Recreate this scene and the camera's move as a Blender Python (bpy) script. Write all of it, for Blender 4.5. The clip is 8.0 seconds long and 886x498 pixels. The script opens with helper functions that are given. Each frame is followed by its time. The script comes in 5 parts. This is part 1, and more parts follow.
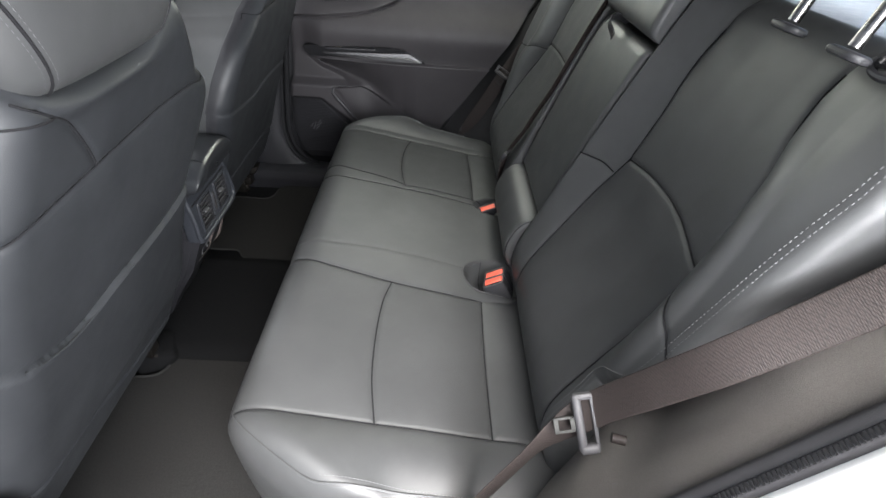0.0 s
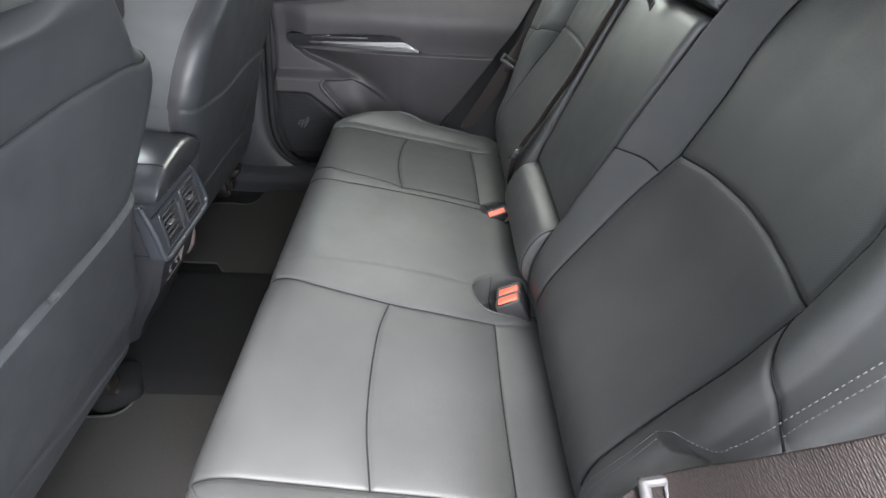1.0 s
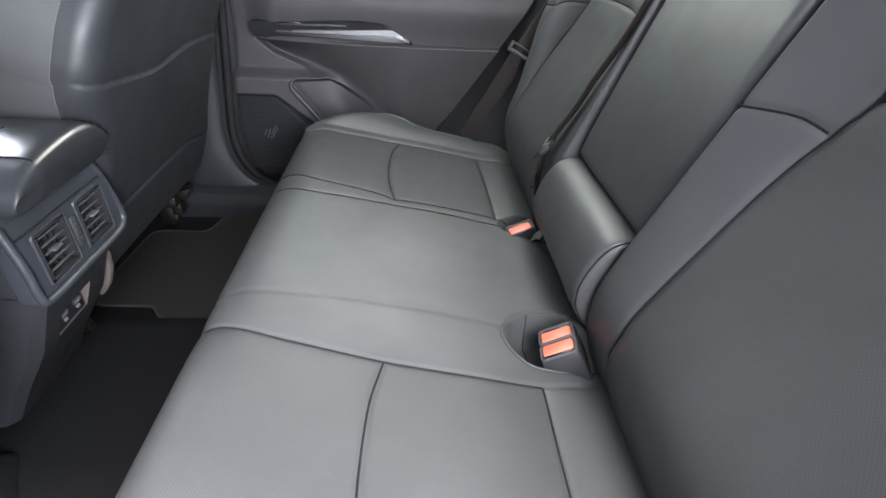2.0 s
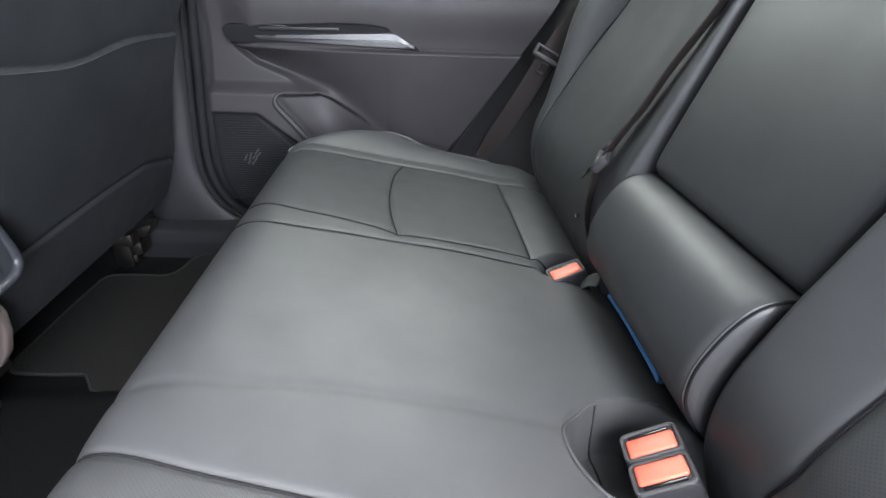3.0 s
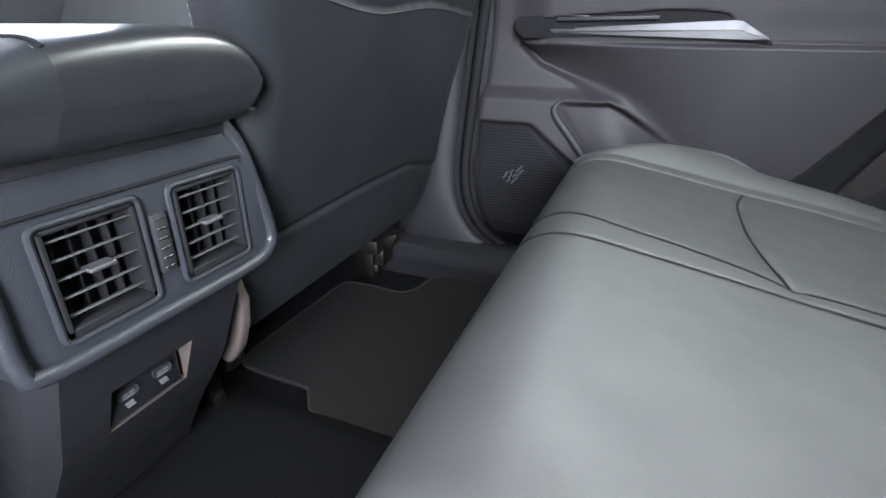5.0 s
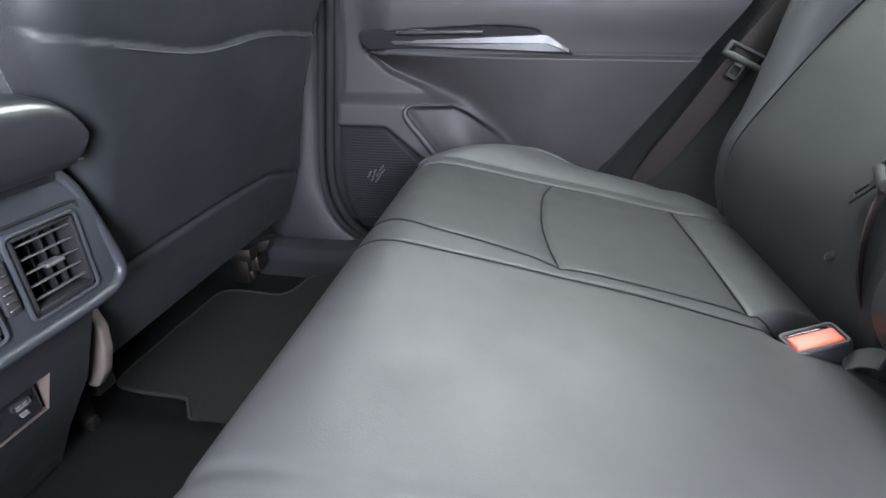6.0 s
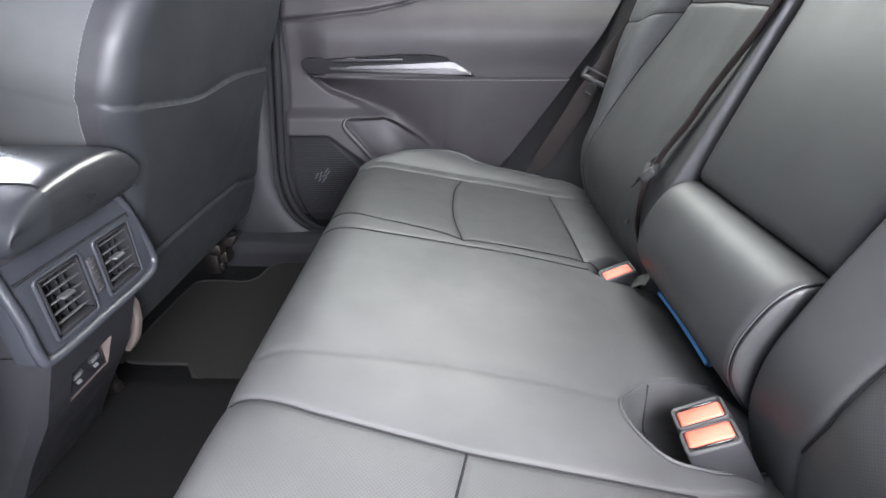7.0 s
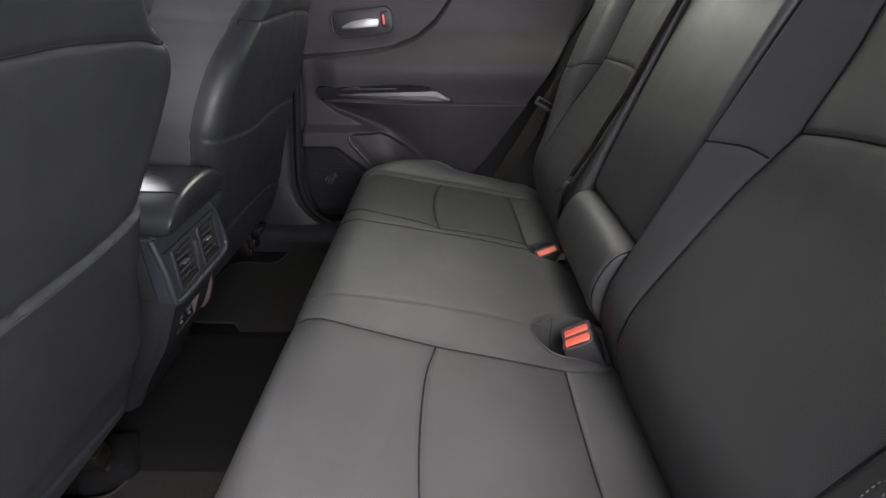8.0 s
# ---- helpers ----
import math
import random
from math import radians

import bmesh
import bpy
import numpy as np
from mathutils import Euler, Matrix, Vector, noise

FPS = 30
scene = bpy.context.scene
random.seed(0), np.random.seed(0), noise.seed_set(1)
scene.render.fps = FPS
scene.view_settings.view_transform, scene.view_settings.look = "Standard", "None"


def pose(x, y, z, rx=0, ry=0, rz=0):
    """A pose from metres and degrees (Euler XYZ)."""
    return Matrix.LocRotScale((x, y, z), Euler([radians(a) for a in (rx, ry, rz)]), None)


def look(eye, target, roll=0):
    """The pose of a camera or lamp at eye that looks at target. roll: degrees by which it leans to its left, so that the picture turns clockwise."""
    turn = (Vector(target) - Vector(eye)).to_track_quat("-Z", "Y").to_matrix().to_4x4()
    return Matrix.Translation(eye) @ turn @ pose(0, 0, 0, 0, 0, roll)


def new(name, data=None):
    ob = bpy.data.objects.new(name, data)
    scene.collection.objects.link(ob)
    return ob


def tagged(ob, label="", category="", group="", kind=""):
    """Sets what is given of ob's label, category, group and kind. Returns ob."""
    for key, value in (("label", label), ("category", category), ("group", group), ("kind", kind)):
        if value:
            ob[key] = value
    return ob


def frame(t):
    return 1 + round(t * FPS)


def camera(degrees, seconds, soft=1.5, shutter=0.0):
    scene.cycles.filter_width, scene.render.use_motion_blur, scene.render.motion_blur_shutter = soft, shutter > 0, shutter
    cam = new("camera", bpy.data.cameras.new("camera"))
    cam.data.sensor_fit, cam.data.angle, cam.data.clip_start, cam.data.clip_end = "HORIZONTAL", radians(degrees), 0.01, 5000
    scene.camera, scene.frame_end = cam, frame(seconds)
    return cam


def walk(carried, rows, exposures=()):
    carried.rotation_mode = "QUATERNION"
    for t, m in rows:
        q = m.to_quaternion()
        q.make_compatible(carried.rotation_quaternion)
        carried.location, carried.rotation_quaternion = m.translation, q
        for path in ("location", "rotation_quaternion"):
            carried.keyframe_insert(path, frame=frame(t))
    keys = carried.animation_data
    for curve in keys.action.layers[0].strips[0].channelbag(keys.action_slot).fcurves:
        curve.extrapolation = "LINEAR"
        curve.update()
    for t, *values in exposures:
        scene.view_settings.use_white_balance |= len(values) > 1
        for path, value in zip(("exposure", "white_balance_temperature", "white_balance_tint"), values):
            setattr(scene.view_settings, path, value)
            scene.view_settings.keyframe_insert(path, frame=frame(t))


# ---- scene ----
cam = camera(85.0, 8.0)
PATH = [
    (0, (0.0155, 0.0091, 1.0206), (0.0841, 1.5859, -0.2077), 4.56),
    (0.5, (0.0137, 0.0518, 0.9986), (0.0787, 1.6235, -0.2366), 4.27),
    (1, (0.0035, 0.1548, 0.9446), (0.0837, 1.7288, -0.2867), 3.90),
    (1.2, (-0.0069, 0.2028, 0.9106), (0.0884, 1.7854, -0.3085), 3.84),
    (1.75, (-0.0275, 0.3300, 0.7980), (0.1072, 1.9617, -0.3507), 3.79),
    (2.3, (-0.0287, 0.4500, 0.7101), (0.1204, 2.1262, -0.3707), 3.23),
    (2.5, (-0.0254, 0.4922, 0.6935), (0.1204, 2.1774, -0.3737), 2.82),
    (3, (-0.0331, 0.5975, 0.6374), (0.0901, 2.3290, -0.3559), 2.53),
    (3.5, (-0.0457, 0.6962, 0.5902), (-0.0705, 2.4698, -0.3339), 1.72),
    (4, (-0.1023, 0.7677, 0.5442), (-0.4053, 2.5552, -0.3002), 1.19),
    (4.2, (-0.1382, 0.7745, 0.5252), (-0.5992, 2.5323, -0.3100), 1.06),
    (4.6, (-0.1862, 0.7812, 0.5003), (-0.8378, 2.4840, -0.3218), 0.71),
    (4.95, (-0.1974, 0.7842, 0.4965), (-0.8776, 2.4782, -0.3207), 0.50),
    (5.3, (-0.1828, 0.7822, 0.5106), (-0.7945, 2.4960, -0.3193), 0.60),
    (5.5, (-0.1643, 0.7774, 0.5255), (-0.7019, 2.5076, -0.3215), 0.78),
    (6, (-0.1069, 0.7381, 0.5557), (-0.3984, 2.5105, -0.3238), 0.13),
    (6.5, (-0.0802, 0.6468, 0.5935), (-0.2226, 2.4329, -0.2951), -0.36),
    (7, (-0.0704, 0.5122, 0.6550), (-0.1161, 2.2851, -0.2695), -0.10),
    (7.5, (-0.0547, 0.3629, 0.7197), (-0.0692, 2.1267, -0.2232), 0.18),
    (8, (-0.0462, 0.2152, 0.7870), (-0.0510, 1.9796, -0.1548), 0.60),
]
EXPO = [(0.0, 2.75, 6400, 11), (1.0, 3.40, 6300, 11), (2.5, 3.55, 6080, 13), (4.0, 3.70, 6010, 13), (5.5, 3.84, 5920, 12), (6.5, 3.95, 6010, 15), (7.0, 4.05, 6180, 16), (7.5, 3.75, 6320, 18), (8.0, 2.25, 6550, 17)]
walk(cam, [(t, look(eye, target, roll)) for t, eye, target, roll in PATH], EXPO)

# ---------- light ----------
def make_world():
    w = bpy.data.worlds.new("overcast_sky")
    scene.world = w
    w.use_nodes = True
    nt = w.node_tree
    bg = nt.nodes["Background"]
    sky = nt.nodes.new("ShaderNodeTexSky")
    sky.sky_type = "NISHITA"
    sky.sun_disc = False
    sky.sun_elevation, sky.sun_rotation = radians(56), radians(162)
    sky.dust_density = 4.0
    nt.links.new(sky.outputs[0], bg.inputs[0])
    bg.inputs[1].default_value = 0.03


make_world()
sun = new("sun", bpy.data.lights.new("sun", "SUN"))
sun.data.energy, sun.data.angle, sun.data.color = 2.2, radians(40), (1.0, 0.96, 0.9)
sun.matrix_world = look((1.0, -3, 4.7), (0, 0, 0))


def opening_light(name, eye, target, w, h, power, color):
    l = new(name, bpy.data.lights.new(name, "AREA"))
    l.data.shape, l.data.size, l.data.size_y, l.data.energy, l.data.color = "RECTANGLE", w, h, power, color
    l.matrix_world = look(eye, target)
    return l


# sky and ground light in the open door, the far window, the windscreen, the front windows and the hatch glass
opening_light("door_opening_light", (-0.10, -0.50, 1.72), (-0.10, 0.60, 0.35), 1.2, 0.6, 4.0, (0.97, 0.985, 1.0))
opening_light("door_rear_edge_light", (0.36, -0.62, 1.00), (-0.20, 0.90, 0.40), 0.5, 0.8, 8.4, (0.97, 0.985, 1.0))
opening_light("door_pillar_side_light", (0.62, -0.55, 0.85), (-0.30, 0.70, 0.50), 0.4, 0.8, 4.2, (0.97, 0.985, 1.0))
opening_light("door_low_light", (0.42, -0.35, 0.62), (-0.40, 0.55, 0.50), 0.5, 0.35, 2.4, (1.0, 0.985, 0.96))
opening_light("far_window_light", (0.05, 1.75, 1.05), (-0.02, 1.18, 0.32), 0.80, 0.18, 1.2, (0.97, 1.0, 0.86))
opening_light("windscreen_light", (-1.52, 1.0, 0.98), (0.0, 1.0, 0.55), 1.3, 0.34, 0.6, (1.0, 0.99, 0.90))
opening_light("front_far_window_light", (-1.15, 1.79, 1.06), (-0.7, 1.0, 0.5), 0.70, 0.28, 2.1, (0.92, 0.97, 1.0))
opening_light("front_near_window_light", (-1.20, 0.21, 0.96), (-0.9, 1.0, 0.5), 0.70, 0.24, 0.7, (0.92, 0.98, 0.93))
opening_light("hatch_glass_light", (1.25, 1.0, 1.15), (0.2, 1.0, 0.8), 1.0, 0.35, 0.10, (0.85, 0.93, 1.0))


# ---------- materials ----------
def mat(name, color, rough=0.5, metal=0.0, spec=0.5):
    m = bpy.data.materials.new(name)
    m.use_nodes = True
    b = m.node_tree.nodes["Principled BSDF"]
    b.inputs["Base Color"].default_value = (*color, 1)
    b.inputs["Roughness"].default_value = rough
    b.inputs["Metallic"].default_value = metal
    b.inputs["Specular IOR Level"].default_value = spec
    return m


def nodes(m):
    return m.node_tree.nodes, m.node_tree.links, m.node_tree.nodes["Principled BSDF"]


def coords(m, kind="Object"):
    n, l, b = nodes(m)
    return n.new("ShaderNodeTexCoord").outputs[kind]


def noise_tex(m, src, scale, detail=3.0, rough=0.55):
    n, l, b = nodes(m)
    t = n.new("ShaderNodeTexNoise")
    t.inputs["Scale"].default_value, t.inputs["Detail"].default_value, t.inputs["Roughness"].default_value = scale, detail, rough
    l.new(src, t.inputs["Vector"])
    return t.outputs["Fac"]


def voro(m, src, scale, feature="F1", rand=1.0, dims="3D"):
    n, l, b = nodes(m)
    t = n.new("ShaderNodeTexVoronoi")
    t.feature, t.voronoi_dimensions = feature, dims
    t.inputs["Scale"].default_value, t.inputs["Randomness"].default_value = scale, rand
    l.new(src, t.inputs["Vector"])
    return t.outputs["Distance"]


def ramp(m, fac, lo, hi, a=0.0, b_=1.0):
    n, l, b = nodes(m)
    r = n.new("ShaderNodeMapRange")
    r.inputs["From Min"].default_value, r.inputs["From Max"].default_value = lo, hi
    r.inputs["To Min"].default_value, r.inputs["To Max"].default_value = a, b_
    l.new(fac, r.inputs["Value"])
    return r.outputs["Result"]


def tint(m, fac, c0, c1):
    n, l, b = nodes(m)
    x = n.new("ShaderNodeMix")
    x.data_type = "RGBA"
    l.new(fac, x.inputs["Factor"])
    x.inputs["A"].default_value, x.inputs["B"].default_value = (*c0, 1), (*c1, 1)
    l.new(x.outputs["Result"], b.inputs["Base Color"])


def bump(m, height, dist, strength=1.0):
    n, l, b = nodes(m)
    k = n.new("ShaderNodeBump")
    k.inputs["Distance"].default_value, k.inputs["Strength"].default_value = dist, strength
    l.new(height, k.inputs["Height"])
    old = b.inputs["Normal"].links
    if old:
        l.new(old[0].from_socket, k.inputs["Normal"])
    l.new(k.outputs["Normal"], b.inputs["Normal"])


def rough_by(m, fac, lo, hi):
    n, l, b = nodes(m)
    l.new(ramp(m, fac, 0.3, 0.7, lo, hi), b.inputs["Roughness"])


def leather(name, c0, c1, r0, r1, holes=False, spec=0.5):
    m = mat(name, c0, 0.5, 0.0, spec)
    o = coords(m)
    big = noise_tex(m, o, 7.0, 8.0, 0.68)
    tint(m, ramp(m, big, 0.35, 0.65), c0, c1)
    rough_by(m, noise_tex(m, o, 22.0, 3.0), r0, r1)
    bump(m, voro(m, o, 900.0), 0.00016, 0.32)
    bump(m, noise_tex(m, o, 11.0, 2.0), 0.004, 0.10)
    bump(m, noise_tex(m, o, 70.0, 3.0), 0.0005, 0.13)
    if holes:
        n, l, b = nodes(m)
        mp = n.new("ShaderNodeMapping")
        mp.inputs["Rotation"].default_value = (0, 0, radians(45))
        l.new(coords(m, "UV"), mp.inputs["Vector"])
        v = ramp(m, voro(m, mp.outputs["Vector"], 400.0, "F1", 0.0, "2D"), 0.16, 0.30)
        bump(m, v, 0.0003, 0.22)
        x = n.new("ShaderNodeMix")
        x.data_type = "RGBA"
        x.inputs["A"].default_value = (0.025, 0.025, 0.025, 1)
        l.new(b.inputs["Base Color"].links[0].from_socket, x.inputs["B"])
        l.new(v, x.inputs["Factor"])
        l.new(x.outputs["Result"], b.inputs["Base Color"])
    return m


M_LEATHER = leather("smooth_black_leather", (0.031, 0.032, 0.033), (0.039, 0.040, 0.041), 0.45, 0.54, False, 0.38)
M_PERF = leather("perforated_black_leather", (0.031, 0.032, 0.033), (0.039, 0.040, 0.041), 0.44, 0.54, True, 0.24)
M_LID = leather("glossy_lid_leather", (0.011, 0.0118, 0.0135), (0.0145, 0.0155, 0.017), 0.27, 0.34, False, 0.9)
M_SIDE = leather("grey_backrest_vinyl", (0.0125, 0.0136, 0.0156), (0.0168, 0.0181, 0.0204), 0.46, 0.56, False, 0.32)


def plastic(name, c, r=0.5, grain=900.0, dist=0.0003, spec=0.5):
    m = mat(name, c, r, 0.0, spec)
    o = coords(m)
    tint(m, ramp(m, noise_tex(m, o, 6.0, 4.0), 0.35, 0.65), c, tuple(v * 1.25 for v in c))
    rough_by(m, noise_tex(m, o, 30.0), r - 0.05, r + 0.07)
    bump(m, voro(m, o, grain), dist, 0.6)
    return m


M_TRIM = plastic("dark_grey_grained_plastic", (0.024, 0.0235, 0.0255), 0.50, spec=0.28)
M_SOFT = plastic("soft_touch_door_skin", (0.030, 0.028, 0.030), 0.52, 700.0, spec=0.22)
M_DARK = plastic("black_plastic", (0.016, 0.016, 0.018), 0.45, spec=0.3)
M_PANEL = plastic("slate_vent_panel_plastic", (0.016, 0.0175, 0.021), 0.36, spec=0.4)
# grey cover vinyl, its blue tint painting in reflected sky
M_COVER = plastic("load_cover_vinyl_sky_tint", (0.11, 0.125, 0.145), 0.5)
M_RUBBER = plastic("black_seal_rubber", (0.009, 0.009, 0.010), 0.75, 300.0, spec=0.12)
M_LINER = plastic("grey_headliner_fabric", (0.14, 0.137, 0.132), 0.9, 500.0)
M_GLOSS = mat("piano_black_plastic", (0.010, 0.010, 0.012), 0.12)
M_WHITE = mat("white_body_paint", (0.80, 0.80, 0.79), 0.25)
M_RED = plastic("red_release_button", (0.75, 0.11, 0.065), 0.38)
M_PRINT = mat("white_print", (0.10, 0.10, 0.105), 0.6)
M_THREAD = plastic("pale_grey_thread", (0.075, 0.076, 0.078), 0.8, spec=0.2)
M_DTHREAD = plastic("black_seam_thread", (0.008, 0.008, 0.009), 0.85, spec=0.1)
# plain grey plastic with the brown sheen of reflected light put into its colour
M_BROWN_SHEEN = plastic("hinge_plastic_brown_sheen", (0.060, 0.048, 0.044), 0.5)
M_CLIP = plastic("dark_grey_tongue_plastic", (0.036, 0.036, 0.038), 0.55, spec=0.3)
M_UNDER = plastic("dark_lower_door_plastic", (0.014, 0.014, 0.016), 0.5, spec=0.12)
M_TAB = plastic("pale_grey_cloth", (0.055, 0.055, 0.053), 0.85, spec=0.1)
M_BLUE = plastic("blue_fabric_loop", (0.035, 0.13, 0.29), 0.5)


def metal(name, c, r):
    m = mat(name, c, r, 1.0)
    o = coords(m)
    rough_by(m, noise_tex(m, o, 60.0), r - 0.06, r + 0.08)
    bump(m, noise_tex(m, o, 300.0), 0.0002, 0.3)
    return m


M_SATIN = metal("satin_silver_trim", (0.40, 0.40, 0.42), 0.42)
M_STRIP = metal("brushed_silver_strip", (0.13, 0.13, 0.135), 0.55)
M_CHROME = metal("chrome_steel", (0.17, 0.163, 0.158), 0.26)
M_DIM = metal("dull_dark_steel", (0.07, 0.063, 0.058), 0.45)
M_TONGUE = metal("bright_tongue_steel", (0.032, 0.032, 0.031), 0.55)


def carpet(name, c, fine=900.0, fleck=260.0):
    m = mat(name, c, 0.95, 0, 0.03)
    o = coords(m)
    tint(m, ramp(m, noise_tex(m, o, fleck, 4.0, 0.8), 0.3, 0.7), tuple(v * 0.65 for v in c), tuple(v * 1.5 for v in c))
    bump(m, noise_tex(m, o, fine, 3.0, 0.8), 0.003, 0.8)
    bump(m, noise_tex(m, o, 9.0, 3.0), 0.006, 0.25)
    b = nodes(m)[2]
    b.inputs["Sheen Weight"].default_value = 0.0
    b.inputs["Sheen Roughness"].default_value = 0.5
    return m


M_CARPET = carpet("black_needlefelt_carpet", (0.0052, 0.0053, 0.0057))
M_MAT = carpet("charcoal_floor_mat_pile", (0.0138, 0.0136, 0.0134), 1300.0)
M_BIND = carpet("grey_mat_binding_tape", (0.022, 0.022, 0.022), 2600.0, 900.0)
# one felt in two tones: darker far copy for shade, paler near for daylight
M_FELT_SHADED = carpet("felt_side_lining_shaded", (0.020, 0.020, 0.021), 3600.0, 1400.0)
M_FELT_DAYLIT = carpet("felt_side_lining_daylit", (0.125, 0.116, 0.110), 3600.0, 1400.0)


def webbing(name, c):
    m = mat(name, c, 0.72, 0, 0.3)
    n, l, b = nodes(m)
    uv = coords(m, "UV")
    mp = n.new("ShaderNodeMapping")
    mp.inputs["Rotation"].default_value, mp.inputs["Scale"].default_value = (0, 0, radians(28)), (0.30, 1.0, 1.0)
    l.new(uv, mp.inputs["Vector"])
    v = voro(m, mp.outputs["Vector"], 620.0, "F1", 0.45, "2D")
    tint(m, ramp(m, v, 0.15, 0.60), tuple(x * 1.35 for x in c), tuple(x * 0.45 for x in c))
    bump(m, v, -0.0010, 0.7)
    bump(m, noise_tex(m, uv, 60.0, 2.0), 0.0008, 0.3)
    return m


M_BELT = webbing("brown_belt_webbing", (0.0125, 0.0085, 0.0077))


def glass(name):
    m = mat(name, (0.8, 0.87, 0.9), 0.0)
    b = nodes(m)[2]
    b.inputs["Transmission Weight"].default_value = 1.0
    b.inputs["IOR"].default_value = 1.02
    return m


M_GLASS = glass("window_glass")


def asphalt():
    m = mat("asphalt", (0.05, 0.05, 0.05), 0.9)
    o = coords(m)
    tint(m, noise_tex(m, o, 40.0, 5.0), (0.035, 0.035, 0.036), (0.075, 0.075, 0.074))
    bump(m, noise_tex(m, o, 90.0, 4.0), 0.01, 0.6)
    return m


M_ROAD = asphalt()


# ---------- building helpers ----------
def link_mesh(name, verts, faces, material, parent=None, label="", uv=None, smooth=True, normals=None):
    me = bpy.data.meshes.new(name)
    me.from_pydata([tuple(map(float, v)) for v in verts], [], [tuple(map(int, f)) for f in faces])
    if smooth:
        me.polygons.foreach_set("use_smooth", [True] * len(me.polygons))
    if uv is not None:
        lay = me.uv_layers.new(name="UVMap")
        idx = np.empty(len(me.loops), dtype=np.int32)
        me.loops.foreach_get("vertex_index", idx)
        lay.data.foreach_set("uv", np.asarray(uv, dtype=np.float32)[idx].ravel())
    me.materials.append(material)
    me.update()
    if normals is not None:
        me.normals_split_custom_set_from_vertices([tuple(map(float, v)) for v in normals])
    ob = new(name, me)
    if parent is not None:
        ob.parent = parent
    if label:
        ob["label"] = label
    return ob


def part(name, bm, material, parent, label="", smooth=True):
    me = bpy.data.meshes.new(name)
    bmesh.ops.recalc_face_normals(bm, faces=bm.faces)
    bm.to_mesh(me)
    bm.free()
    if smooth:
        me.polygons.foreach_set("use_smooth", [True] * len(me.polygons))
        me.set_sharp_from_angle(angle=radians(38))
    me.materials.append(material)
    ob = new(name, me)
    if parent is not None:
        ob.parent = parent
    if label:
        ob["label"] = label
    return ob


def thing(name, label, category, group="", kind=""):
    return tagged(new(name), label, category, group, kind)


def sheet(P, uv, ids, spec, parent, flip=False):
    """A grid of points cut into one mesh for each region: spec maps id to (name, material, label)."""
    nu, nv = P.shape[:2]
    out = {}
    I = np.arange(nu * nv).reshape(nu, nv)
    quads = np.stack([I[:-1, :-1], I[1:, :-1], I[1:, 1:], I[:-1, 1:]], -1).reshape(-1, 4)
    if flip:
        quads = quads[:, ::-1]
    fid = ids.reshape(-1)
    pts, uvs = P.reshape(-1, 3), uv.reshape(-1, 2)
    d = np.cross(P[1:, 1:] - P[:-1, :-1], P[:-1, 1:] - P[1:, :-1]) * (-1 if flip else 1)
    nn = np.zeros(P.shape)
    for a, b in ((0, 0), (1, 0), (0, 1), (1, 1)):
        nn[a:nu - 1 + a, b:nv - 1 + b] += d
    size = np.linalg.norm(nn, axis=-1, keepdims=True)
    nn = np.where(size > 1e-14, nn / np.maximum(size, 1e-14), np.array((0, 0, 1.0))).reshape(-1, 3)
    for k, (name, material, label) in spec.items():
        q = quads[fid == k]
        if len(q) == 0:
            continue
        used, inv = np.unique(q, return_inverse=True)
        out[k] = link_mesh(name, pts[used], inv.reshape(-1, 4), material, parent, label, uvs[used], True, nn[used])
    return out


def box(x0, x1, y0, y1, z0, z1, bevel=0.004, seg=2, bm=None):
    b = bmesh.new()
    bmesh.ops.create_cube(b, size=1.0)
    for v in b.verts:
        v.co = Vector(((x0 + x1) / 2 + v.co.x * (x1 - x0), (y0 + y1) / 2 + v.co.y * (y1 - y0), (z0 + z1) / 2 + v.co.z * (z1 - z0)))
    if bevel > 0:
        bmesh.ops.bevel(b, geom=b.edges[:], offset=bevel, segments=seg, affect="EDGES", profile=0.5)
    return b


def moved(bm, m):
    bmesh.ops.transform(bm, matrix=m, verts=bm.verts)
    return bm


def join(*bms):
    out = bmesh.new()
    for b in bms:
        me = bpy.data.meshes.new("tmp")
        b.to_mesh(me)
        b.free()
        out.from_mesh(me)
        bpy.data.meshes.remove(me)
    return out


def spline(pts, step=None, n=None):
    """Catmull-Rom through pts, resampled evenly."""
    p = np.asarray(pts, float)
    q = np.vstack([2 * p[0] - p[1], p, 2 * p[-1] - p[-2]])
    out = []
    for i in range(1, len(q) - 2):
        for t in np.linspace(0, 1, 24, endpoint=False):
            a, b, c, d = q[i - 1], q[i], q[i + 1], q[i + 2]
            out.append(0.5 * (2 * b + (c - a) * t + (2 * a - 5 * b + 4 * c - d) * t * t + (3 * b - a - 3 * c + d) * t ** 3))
    out.append(p[-1])
    out = np.array(out)
    s = np.concatenate([[0], np.cumsum(np.linalg.norm(np.diff(out, axis=0), axis=1))])
    k = n if n else max(2, int(round(s[-1] / step)) + 1)
    t = np.linspace(0, s[-1], k)
    return np.stack([np.interp(t, s, out[:, j]) for j in range(out.shape[1])], 1)


